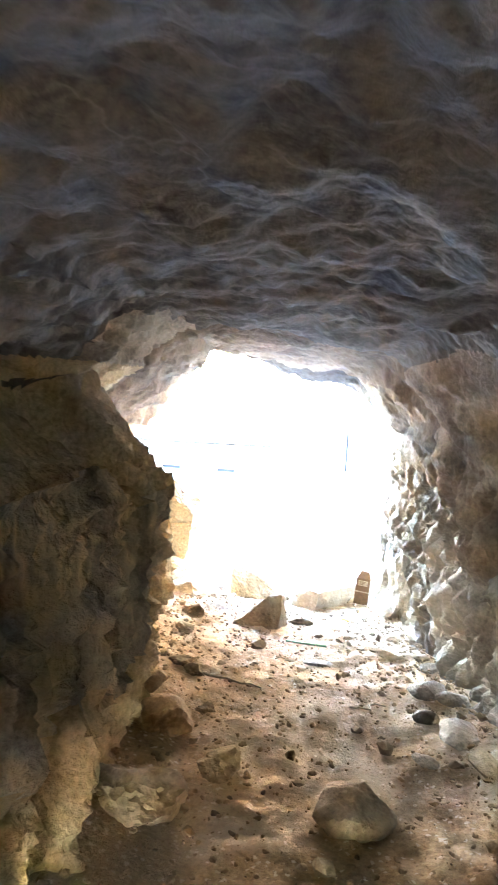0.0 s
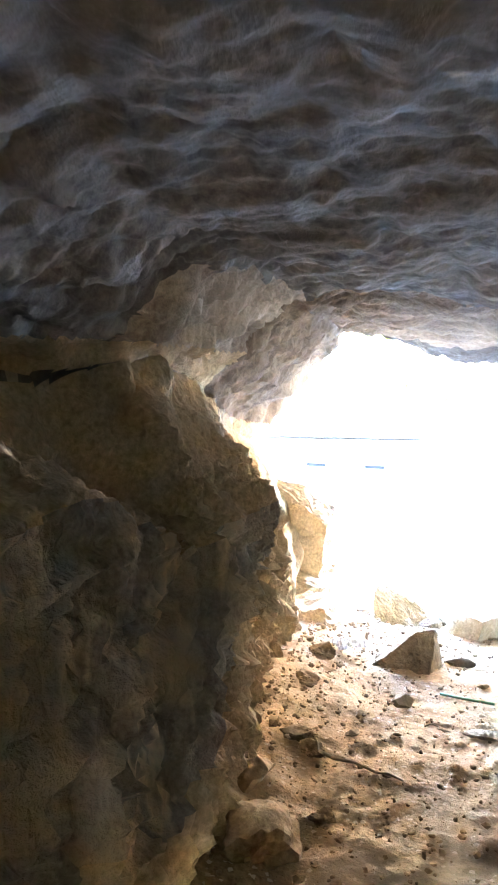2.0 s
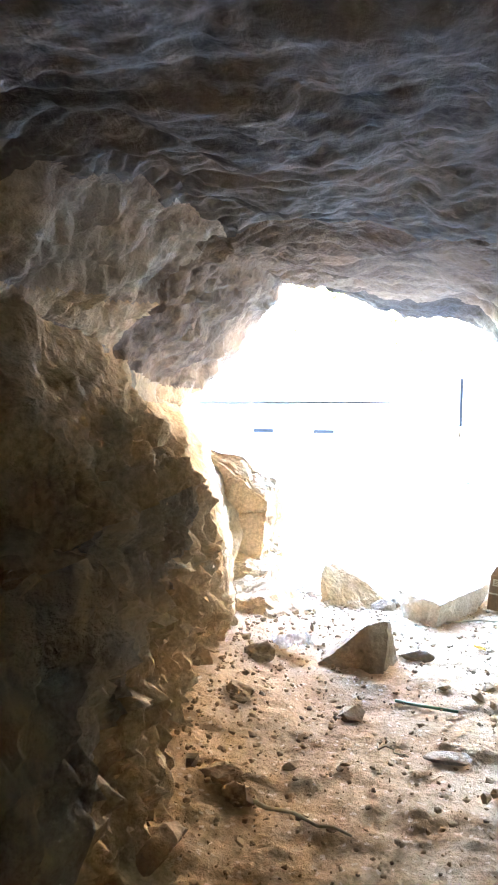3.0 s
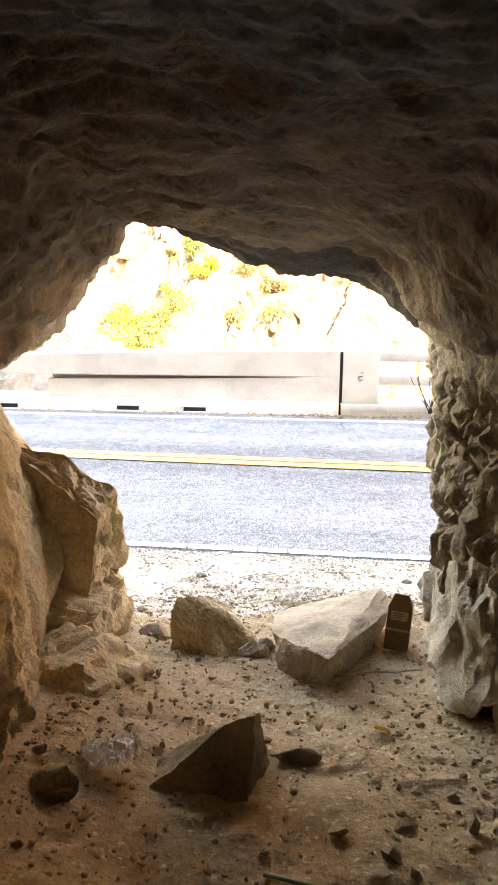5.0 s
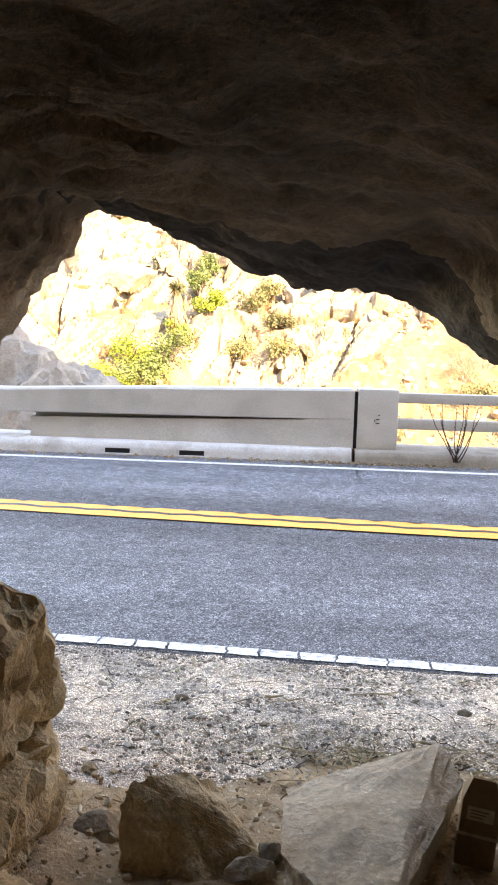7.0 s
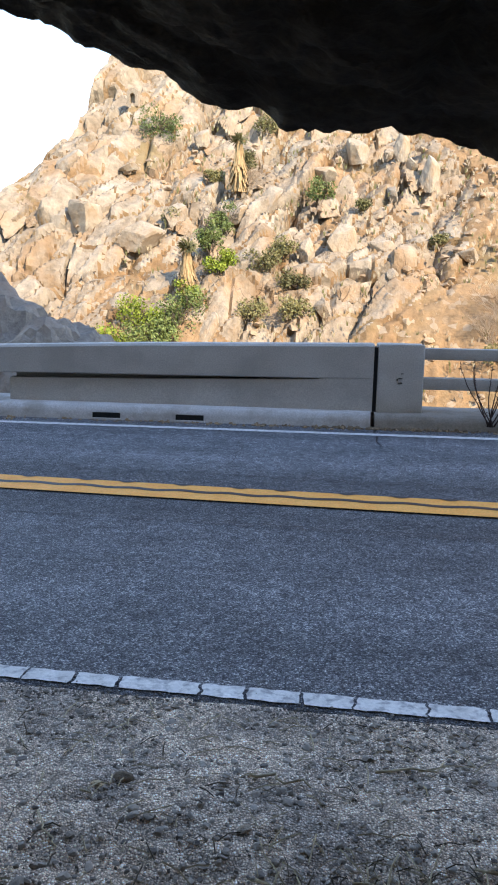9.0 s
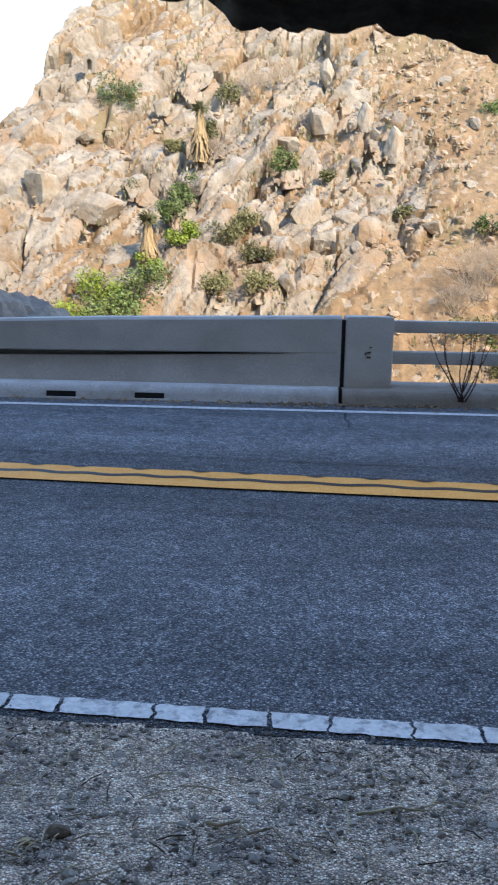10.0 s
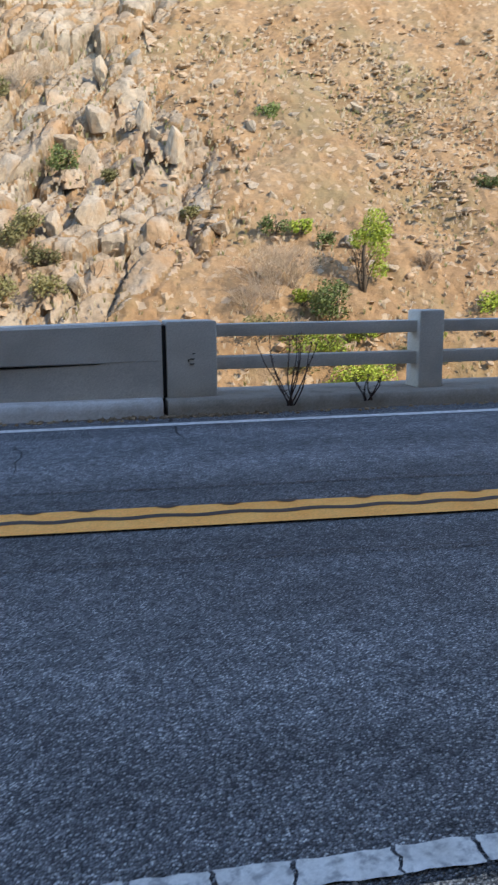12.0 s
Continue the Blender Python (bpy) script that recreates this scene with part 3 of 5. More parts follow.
for k, st in enumerate(stages):
    steps = (5, 16, 24, 6, 24)[k]
    for i in range(1, steps + 1):
        f = i / steps
        g = f ** 1.6 if k in (1, 2) else f
        q = prev * (1 - g) + st * g
        size = (0.06, 0.05 + 0.45 * f, 0.5 + 0.4 * f, 0.9, 0.9 - 0.5 * f)[k]
        w = np.array([[0, size * 0.7 * fbm(c, 0.5 / (size + 0.15), 4), 0.3 * size * fbm(c + 9, 0.5 / (size + 0.15), 3)] for c in q])
        outer.append(q + w)
    prev = st
back_ring = np.array(verts[:AROUND])
for i in range(1, 9):
    g = 1 - (1 - i / 8) ** 1.6
    outer.append(prev * (1 - g) + back_ring * g)
flat = np.concatenate(outer)
cl = flat.tolist()
cliff_faces = grid_faces(AROUND, len(outer))
cliff_mesh = fast_mesh("cliff", cl, cliff_faces, M_CLIFF, True, 40)
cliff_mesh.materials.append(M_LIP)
# First cliff rows above the mouth carry the same painted underside shade.
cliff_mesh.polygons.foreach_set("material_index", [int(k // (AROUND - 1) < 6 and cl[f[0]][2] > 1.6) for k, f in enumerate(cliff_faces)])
part("cliff", cliff_mesh)
tagged(bpy.data.objects["cliff"], "tall broken granite cliff above the cave mouth", "cliff", kind="structure")

# ---- ground ----
gx = np.concatenate([-np.geomspace(1500, 60, 8), np.linspace(-50, -2, 28), np.linspace(-1.6, 4.2, 260), np.linspace(5, 50, 30), np.geomspace(60, 1500, 8)])
gy = np.concatenate([-np.geomspace(1500, 20, 8), np.linspace(-14, -1, 10), np.linspace(-0.8, 8.2, 420), [9, 11, 13, 14.6, 15.4, 16, 17, 18.5, 20, 22, 24, 27, 30, 33, 36, 40, 50, 70, 110, 200, 500, 1500]])
GX, GY = np.meshgrid(gx, gy)
GZ = np.interp(GY, [-20, -9, 7.0, 7.9, 15.6, 16.2, 24, 36, 60, 1500], [0.5, 0.55, 0.0, 0.0, -0.06, -0.5, -3.6, -4.3, -6, -6])
near = (GX > -1.7) & (GX < 4.3) & (GY > -1) & (GY < 8.25)
GZ = np.where((GY < 8.25) & (GY > -9), floor_z(np.clip(GX, 0.0, 2.4), GY), GZ)
rough_ground = np.zeros(GX.shape)
for i, j in zip(*np.nonzero(near)):
    x, y = GX[i, j], GY[i, j]
    a = 0.018 * fbm((x, y, 0), 1.8, 3) + 0.012 * fbm((x, y, 5), 6.0, 4) + 0.02 * max(0, fbm((x, y, 9), 11.0, 3) - 0.12) + 0.008 * fbm((x, y, 3), 22.0, 2)
    rough_ground[i, j] = a * min(1.0, max(0.22, (7.95 - y) / 0.9))
GZ = GZ + rough_ground
edge = 7.955 - 0.06 * np.clip(GX, -30, 30)
GZ = np.where((GY > edge + 0.032) & (GY < 15), np.minimum(GZ, -0.05), np.where((GY > edge - 0.08) & (GY < 15), np.minimum(GZ, 0.008), GZ))
gv = np.stack([GX, GY, GZ], -1).reshape(-1, 3)
gf = grid_faces(len(gx), len(gy))
gm = fast_mesh("ground", gv, gf, M_DIRT)
gm.materials.append(M_SHOULDER)
gm.materials.append(M_HILL_DIRT)
cy = gv[[f[0] for f in gf]]
gm.polygons.foreach_set("material_index", np.where(cy[:, 1] > 16, 2, np.where(cy[:, 1] + 0.25 * np.sin(cy[:, 0] * 3.1) > 6.75, 1, 0)).astype(np.int32))
part("ground", gm)
tagged(bpy.data.objects["ground"], "trodden brown dirt and grey gravel ground", "ground", kind="structure")

# ---- road ----
def line_y(x, a, b):
    return a - b * x


def ribbon(name, material, xs, low, high, z):
    n = len(xs)
    v = [(x, low(x), z(x, low(x))) for x in xs] + [(x, high(x), z(x, high(x))) for x in xs]
    return fast_mesh(name, v, [(i, i + 1, n + i + 1, n + i) for i in range(n - 1)], material)


def road_z(x, y):
    return 0.0 + 0.03 * np.clip((y - 8) / 4, 0, 1)


rx = np.concatenate([np.linspace(-120, -8, 30), np.linspace(-6, 8, 200), np.linspace(10, 120, 30)])
ry = np.concatenate([[7.955], np.linspace(7.975, 14.75, 60)])
RX, RY = np.meshgrid(rx, ry)
RZ = road_z(RX, RY)
RYS = RY - 0.06 * np.clip(RX, -30, 30) * np.clip((10 - RY) / 2.1, 0, 1)
RYS[0] += np.array([0.018 * fbm((x, 0, 3), 2.2, 3) for x in rx])
RZ[0] = -0.03
rv = np.stack([RX, RYS, RZ], -1).reshape(-1, 3)
part("road", fast_mesh("road", rv, grid_faces(len(rx), len(ry)), M_ASPHALT))
tagged(bpy.data.objects["road"], "worn dark grey asphalt two-lane road", "road", kind="structure")

# white edge line by the shoulder: worn segments with broken ends
edge_line = tagged(new("edge_line"), "white painted edge line broken by cracks", "road marking", kind="structure")
stops = [-0.22, 0.03, 0.23, 0.42, 0.75, 0.92, 1.14, 1.34, 1.61, 1.83, 2.2]
stops = [-0.22 - 0.24 * k - 0.1 * (k % 3) for k in range(40, 0, -1)] + stops + [2.5 + 0.31 * k + 0.08 * (k % 2) for k in range(40)]
rnd = random.Random(5)
for a, b in zip(stops, stops[1:]):
    g = rnd.uniform(0.003, 0.009)
    k1, k2 = rnd.uniform(0, 90), rnd.uniform(-0.012, 0.012)
    verts_ = []
    for r_ in range(8):
        f_ = r_ / 7
        x0 = a + g + k2 * (f_ - 0.5) + 0.013 * noise.noise(Vector((f_ * 4.1, a * 7, 1.0)))
        x1 = b - g + 0.013 * noise.noise(Vector((f_ * 4.1, b * 7, 1.0))) - 0.006 * abs(noise.noise(Vector((f_ * 9, b, 3))))
        for c_ in range(15):
            x = x0 + (x1 - x0) * c_ / 14
            fray = 0.01 * noise.noise(Vector((x * 16, k1, r_ // 4 * 4.0))) * (r_ in (0, 7))
            verts_.append((x, line_y(x, 8.005, 0.055) + 0.094 * f_ + fray, 0.007))
    part("paint_segment", fast_mesh("paint_segment", verts_, grid_faces(15, 8), M_WHITE), edge_line)

yellow = tagged(new("centre_line"), "double yellow centre line with a wavy black seam", "road marking", kind="structure")
yx = np.linspace(-30, 30, 900)
wave = lambda x: 0.017 * math.sin(x * 14.5 + 1.1 * math.sin(x * 1.7)) + 0.012 * noise.noise(Vector((x * 2.0, 0, 0)))
yc = lambda x: line_y(x, 11.09, 0.075) + 0.0022 * x * x * (abs(x) < 9) + 0.178 * (abs(x) >= 9)
part("stripe", ribbon("stripe", M_YELLOW, yx, lambda x: yc(x) - 0.23, lambda x: yc(x) - 0.03 + wave(x), lambda x, y: 0.034), yellow)
part("stripe", ribbon("stripe", M_YELLOW, yx, lambda x: yc(x) + 0.03 + wave(x), lambda x: yc(x) + 0.21, lambda x, y: 0.034), yellow)
part("seam", ribbon("seam", M_TAR, yx, lambda x: yc(x) - 0.034 + wave(x), lambda x: yc(x) + 0.034 + wave(x), lambda x, y: 0.0365), yellow)
for k in range(-40, 44):
    x0 = k * 0.43 + 0.05 * math.sin(k * 2.3)
    xs = np.linspace(x0, x0 + 0.17, 7)
    part("tar_dash", ribbon("tar_dash", M_TAR, xs, lambda x: yc(x) + 0.215 - 0.05 * math.sin((x - x0) / 0.17 * math.pi), lambda x: yc(x) + 0.225, lambda x, y: 0.0375), yellow)

fx = np.linspace(-60, 60, 300)
far_line = part("far_edge_line", ribbon("far_edge_line", M_WHITE, fx, lambda x: 14.12 - 0.015 * x, lambda x: 14.26 - 0.015 * x + 0.01 * noise.noise(Vector((x * 3, 0, 0))), lambda x, y: 0.036))
tagged(far_line, "white painted edge line along the kerb", "road marking", kind="structure")
seams = tagged(new("tar_seams"), "thin dark tar seams in the asphalt", "road marking", kind="structure")
for y0, amp in ((10.3, 0.05), (11.75, 0.04)):
    part("tar_seam", ribbon("tar_seam", M_TAR, yx, lambda x: line_y(x, y0, 0.07) + amp * noise.noise(Vector((x, y0, 0))), lambda x: line_y(x, y0 + 0.012, 0.07) + amp * noise.noise(Vector((x, y0, 0))), lambda x, y: 0.0345), seams)

for x0, y0, w in ((1.83, 14.55, 0.014), (0.35, 13.4, 0.007)):
    cr = [(x0 + 0.09 * noise.noise(Vector((k * 0.45, x0, 2))), y0 - 0.11 * k) for k in range(16)]
    cv = [(x + dx * (1 - k / 16), y, float(road_z(x, y)) + 0.0045) for dx in (-w, w) for k, (x, y) in enumerate(cr)]
    part("tar_seam", fast_mesh("tar_seam", cv, [(k, k + 16, k + 17, k + 1) for k in range(15)], M_TAR), seams)

# ---- kerb and barrier ----
def kerb_profile(name, material, x0, x1, y0, top, step=0.08, slots=(), old=False):
    xs = np.arange(x0, x1 + 1e-6, step)
    prof = [(y0, -0.05), (y0 + 0.015, top * 0.55), (y0 + 0.035, top * 0.9), (y0 + 0.06, top), (y0 + 0.9, top + 0.01), (y0 + 0.9, -0.3)]
    v = []
    for x in xs:
        w = (0.02 if old else 0.006) * noise.noise(Vector((x * 2.2, 0, top)))
        v += [(x, y + w, z + (0.5 * w if z > 0.05 else 0)) for y, z in prof]
    n = len(prof)
    f = [(i * n + j, i * n + j + 1, (i + 1) * n + j + 1, (i + 1) * n + j) for i in range(len(xs) - 1) for j in range(n - 1)]
    f += [tuple(range(n - 1, -1, -1)), tuple(len(v) - n + j for j in range(n))]
    return fast_mesh(name, v, f, material, True, 40)


kerb = part("kerb", kerb_profile("kerb", M_KERB, -30.05, 1.8, 14.68, 0.21))
tagged(kerb, "pale concrete kerb with drain slots below the barrier", "kerb", kind="structure")
for x in (-10.2, -7.0, -3.45, -1.5, -0.44):
    # No hollow is cut: a black block paints the shade inside each slot.
    part("drain_slot", box_mesh("drain_slot", M_DARK, x - 0.175, x + 0.175, 14.668, 14.74, 0.055, 0.12), kerb, label="drain slot in the kerb, its inner shade painted black")
    part("slot_lip", box_mesh("slot_lip", M_KERB, x - 0.19, x + 0.19, 14.655, 14.69, 0.03, 0.056, 0.006), kerb)
kerb2 = part("kerb_old", kerb_profile("kerb_old", M_KERB_OLD, 1.84, 40, 14.66, 0.2, 0.06, old=True))
tagged(kerb2, "low weathered concrete kerb with a rounded edge", "kerb", kind="structure")

barrier = tagged(new("barrier_wall"), "grey concrete barrier wall with an overhanging beam", "barrier")
bx = np.concatenate([np.linspace(-30, -3.2, 40), np.linspace(-3.0, 1.815, 90)])


def barrier_top(x):
    return float(np.interp(x, [-30, -3.3, -1.1, 1.8], [0.87, 0.91, 0.985, 1.04]))


def loft(name, material, xs, section, sharp=30):
    v, n = [], 0
    for x in xs:
        s = section(x)
        n = len(s)
        v += [(x, y + 0.004 * noise.noise(Vector((x * 1.5, y, z * 3))), z) for y, z in s]
    f = [(i * n + j, i * n + (j + 1) % n, (i + 1) * n + (j + 1) % n, (i + 1) * n + j) for i in range(len(xs) - 1) for j in range(n)]
    f += [tuple(range(n - 1, -1, -1)), tuple(len(v) - n + j for j in range(n))]
    return fast_mesh(name, v, f, material, True, sharp)


beam_foot = lambda x: float(np.interp(x, [-3, 1.45], [0.575, 0.605]))


def beam(x):
    t = barrier_top(x)
    u = beam_foot(x)
    return [(14.9, u + 0.012), (14.9, t - 0.03), (14.93, t), (15.32, t), (15.35, t - 0.03), (15.35, u), (14.92, u)]


part("beam", loft("beam", M_CONCRETE, bx, beam), barrier)
recess = lambda x: float(np.interp(x, [-3.0, -1.2, 1.0, 1.45], [0.09, 0.06, 0.02, 0.0]))
slot_gap = lambda x: float(np.interp(x, [-3.0, -1.0, 1.15, 1.2], [0.075, 0.055, 0.012, -0.01]))
part("wall_face", loft("wall_face", M_CONCRETE, np.linspace(-2.87, 1.815, 60), lambda x: [(14.903 + recess(x), 0.2), (14.903 + recess(x), beam_foot(x) - slot_gap(x)), (15.2, beam_foot(x) - slot_gap(x)), (15.2, 0.2)]), barrier)
part("back_panel", loft("back_panel", M_CONCRETE, np.linspace(-2.86, 1.8, 20), lambda x: [(15.204, 0.2), (15.204, beam_foot(x) + 0.02), (15.34, beam_foot(x) + 0.02), (15.34, 0.2)]), barrier)
for k in range(5):
    x = -6.2 - 3.4 * k
    part("barrier_post", box_mesh("barrier_post", M_CONCRETE, x - 0.35, x + 0.35, 15.0, 15.34, 0.2, 0.6, 0.015), barrier)
end_block = part("end_block", box_mesh("end_block", M_CONCRETE, 1.865, 2.43, 14.9, 15.35, 0.19, 1.045, 0.025, 3, 0.006))
tagged(end_block, "squat grey concrete end block beside a dark joint", "barrier")
part("joint_filler", box_mesh("joint_filler", M_TAR, 1.80, 1.87, 14.95, 15.3, 0.2, 1.0), barrier, label="black filler in the open joint")
for dx, dz, w, h in ((2.12, 0.62, 0.05, 0.012), (2.12, 0.565, 0.05, 0.012), (2.15, 0.68, 0.03, 0.01), (2.1, 0.595, 0.012, 0.03)):
    part("chip", box_mesh("chip", M_TAR, dx, dx + w, 14.893, 14.91, dz, dz + h), end_block)
railing = tagged(new("railing"), "grey concrete railing of two rails and square posts", "railing")
for z0, z1 in ((0.86, 1.0), (0.49, 0.635)):
    part("rail", box_mesh("rail", M_CONCRETE, 2.43, 40, 14.97, 15.17, z0, z1, 0.015), railing)
post_me = box_mesh("post", M_CONCRETE, -0.16, 0.16, 14.9, 15.26, 0.18, 1.12, 0.03, 2, 0.004)
for k in range(13):
    part("post", post_me, railing, pose(5.02 + 2.78 * k, 0, 0))

# ---- hillside across the gorge ----
hx = np.concatenate([np.linspace(-90, -26, 40), np.linspace(-25.8, 34, 400), np.linspace(35, 100, 40)])
hy = np.concatenate([np.linspace(31, 37, 20), np.linspace(37.1, 66, 290), np.linspace(66.5, 110, 60)])
HX, HY = np.meshgrid(hx, hy)
HZ = hill_z(HX, HY)
along = (HY - 36) * 1.345
craggy = np.clip((9.0 - HX + 3 * np.sin(HY * 0.3) + (HY - 50) * 0.25) / 5, 0, 1)
craggy = craggy * np.clip((HY - 38) / 3, 0.15, 1)
U = HX * 0.9 - along * 0.45
V = along * 0.36 + HX * 0.2
warp = 0.35 * np.sin(U * 1.3 + 2 * np.sin(V * 0.7)) + 0.25 * np.sin(V * 2.1 + U)
b1, g1 = cells(U + warp, V + warp * 0.5, 2.8, 1)
b2, g2 = cells(U * 1.15 - warp, V, 1.1, 2)
b3, g3 = cells(U * 1.2, V * 1.4 + warp, 0.5, 3)
patch = np.clip(0.6 + 1.3 * np.sin(HX * 0.42 + 1.7 * np.sin(HY * 0.33)) * np.sin(HY * 0.37 + HX * 0.21), 0, 1)
craggy = craggy * (0.5 + 0.5 * patch)
disp = craggy * (0.46 * b1 + 0.4 * b2 + 0.14 * b3 - 0.6 * (1 - g1) - 0.26 * (1 - g2) - 0.06 * (1 - g3) - 0.8)
disp += (1 - craggy) * (0.2 * b3 * (np.sin(HX * 0.9 + HY * 0.4) > 0.1) - 0.06 * (1 - g3))
lumps = np.array([0.55 * fbm((x * 0.5, y * 0.5, 0), 0.35, 4) + 0.1 * fbm((x, y, 7), 1.4, 3) for x, y in zip(HX.ravel(), HY.ravel())]).reshape(HX.shape)
disp = disp + lumps
HYD, HZD = HY - 0.67 * disp, HZ + 0.74 * disp
hf = grid_faces(len(hx), len(hy))
hm = fast_mesh("hillside", np.stack([HX, HYD, HZD], -1).reshape(-1, 3), hf, M_HILL_ROCK, True, 32)
hm.materials.append(M_HILL_DIRT)
fc = (craggy * (0.35 + 0.9 * g2) + 0.25 * lumps).reshape(-1)[[f[0] for f in hf]]
hm.polygons.foreach_set("material_index", (fc < 0.58).astype(np.int32))
part("hillside", hm)
tagged(bpy.data.objects["hillside"], "sunlit tan rocky hillside with crags and scree", "hillside", kind="structure")


# ---- rocks at the cave mouth ----
def rock(name, mesh, at, label, category="rock", group=""):
    return tagged(part(name, mesh, None, at), label, category, group)


def hull(name, material, pts, rough=0.012, level=4, sharp=30, scale=7.0):
    """A broken block from its corners: convex, cut fine and weathered."""
    bm = bmesh.new()
    for p in pts:
        bm.verts.new(p)
    bmesh.ops.convex_hull(bm, input=bm.verts[:])
    for v in [v for v in bm.verts if not v.link_faces]:
        bm.verts.remove(v)
    bmesh.ops.triangulate(bm, faces=bm.faces[:])
    bmesh.ops.subdivide_edges(bm, edges=bm.edges[:], cuts=2 ** level - 1, use_grid_fill=True)
    bm.normal_update()
    for v in bm.verts:
        p = v.co
        split = max(0.0, 1 - abs(noise.noise(Vector((p.x * 0.7, p.y, p.z * 1.6)) * scale * 0.6)) / 0.1)
        v.co = p + v.normal * rough * (fbm(p, scale, 5) + 0.5 * (ridged(p, scale * 0.6, 3) - 1.2) + 0.45 * fbm(p, scale * 4.5, 3) - 0.8 * split)
    return bm_mesh(name, bm, material, True, sharp)


rock("wedge_block", hull("wedge_block", M_BROWNROCK, [(0.72, 4.72, 0.22), (1.08, 4.62, 0.22), (1.14, 4.98, 0.22), (0.74, 5.0, 0.22), (0.74, 4.74, 0.3), (1.0, 4.8, 0.51), (1.09, 4.86, 0.52),
     (1.1, 4.98, 0.46), (0.76, 4.96, 0.3)], 0.008), pose(0, 0, 0), "dark wedge-shaped block lying on the dirt floor")
rock("split_rock", hull("split_rock", M_TAN, [(0.64, 6.02, 0.02), (0.98, 6.02, 0.02), (1.05, 6.25, 0.02), (0.7, 6.42, 0.02), (0.63, 6.06, 0.33), (0.66, 6.12, 0.385), (0.8, 6.26, 0.34), (0.9, 6.18, 0.255),
     (1.05, 6.16, 0.13), (0.74, 6.0, 0.1), (0.88, 6.36, 0.25)], 0.014), pose(0, 0, 0), "angular tan rock with a dark split face on the ground")
rock("flat_slab", hull("flat_slab", M_GREYROCK, [(1.1, 6.42, 0.2), (1.66, 6.72, 0.24), (1.7, 6.5, 0.21), (1.34, 5.62, 0.34), (1.16, 5.84, 0.31), (1.1, 5.95, 0.3), (1.2, 6.3, 0.0), (1.6, 6.5, 0.0),
     (1.28, 5.76, 0.02), (1.16, 5.85, 0.02), (1.5, 6.1, 0.06)], 0.011, scale=9), pose(0, 0, 0), "large flat pale grey slab tilted on the ground")
rock("ground_rock", stone("ground_rock", M_DARKROCK, 3, (0.1, 0.09, 0.06), 12, 4), pose(0.53, 6.22, 0.13, 0, 0, 20), "small dark rock half sunk in dirt")
rock("ground_rock", stone("ground_rock", M_GREYROCK, 4, (0.09, 0.06, 0.05), 12, 4), pose(1.02, 6.08, 0.14, 0, 0, 30), "small grey rock beside the slab")
rock("ground_rock", stone("ground_rock", M_DARKROCK, 5, (0.07, 0.05, 0.04), 12, 4), pose(1.07, 6.2, 0.12, 0, 0, 70), "small dark rock beside the slab")
rock("mouth_boulder", hull("mouth_boulder", M_TAN, [(-0.6, 5.95, 0.38), (0.28, 6.0, 0.4), (0.33, 6.45, 0.42), (-0.6, 6.6, 0.4), (0.3, 6.05, 0.76), (0.33, 6.3, 0.82), (0.05, 6.2, 0.98), (-0.35, 6.15, 1.22),
     (-0.7, 6.4, 1.3), (0.2, 6.5, 0.7)], 0.04, 4, 28, 5.0), pose(0, 0, 0), "tan cracked boulder at the cave mouth", "boulder")
rock("mouth_boulder", hull("mouth_boulder", M_TAN, [(-0.5, 5.7, -0.05), (0.4, 5.75, 0.0), (0.46, 6.4, -0.02), (-0.5, 6.6, -0.05), (0.33, 5.8, 0.36), (0.38, 6.2, 0.43), (0.3, 6.42, 0.4), (-0.4, 5.8, 0.55), (-0.4, 6.5, 0.5)],
     0.045, 4, 28, 5.0), pose(0, 0, 0), "lower tan boulder with a crumbling foot", "boulder")
rock("mouth_boulder", stone("mouth_boulder", M_TAN, 18, (0.38, 0.45, 0.26), 10, 5, 0.12), pose(0.27, 5.55, 0.2, 0, 14, 10), "crumbling tan rock banked against the wall", "boulder")
rock("wall_rock", stone("wall_rock", M_CAVE, 21, (0.18, 0.4, 0.5), 9, 5, 0.2), pose(1.92, 5.55, 0.55, 4, 6, 10), "grey ribbed rock standing out of the wall", "boulder")
rock("wall_rock", stone("wall_rock", M_MOSS, 22, (0.13, 0.2, 0.22), 12, 4, 0.1), pose(1.98, 6.45, 1.02, 0, 0, 0), "rock knob with yellow-green lichen", "boulder")
rock("wall_rock", stone("wall_rock", M_CAVE, 23, (0.2, 0.3, 0.36), 9, 5, 0.2), pose(2.02, 6.15, 0.4, 0, 10, 30), "grey split rock at the wall's foot", "boulder")

# boulders and clods inside
CLODS = [(0.72, 2.86, 0.15, 41), (0.97, 2.58, 0.11, 42), (0.74, 2.24, 0.17, 43), (0.70, 3.5, 0.07, 44), (0.76, 3.42, 0.06, 45), (0.6, 3.1, 0.1, 46), (0.58, 4.1, 0.08, 47), (0.55, 4.6, 0.1, 48), (0.86, 3.05, 0.06, 49)]
for x, y, s, seed in CLODS:
    rock("dirt_clod", stone("dirt_clod", M_CLOD, seed, (s * 1.2, s, s * 0.72), 14, 4, 0.1, depth=(0.4, 0.72)), pose(x, y, float(floor_z(x, y)) + s * 0.1, 0, 0, seed * 37), "crumbly tan clod of earth and stone on dirt", "rock", "clods on the cave floor")
rock("floor_stone", stone("floor_stone", M_BROWNROCK, 51, (0.155, 0.125, 0.1), 8, 4, 0.05, depth=(0.45, 0.75)), pose(1.42, 2.36, float(floor_z(1.42, 2.36)) + 0.02, 8, 12, 30), "smooth grey stone lying on the dirt")
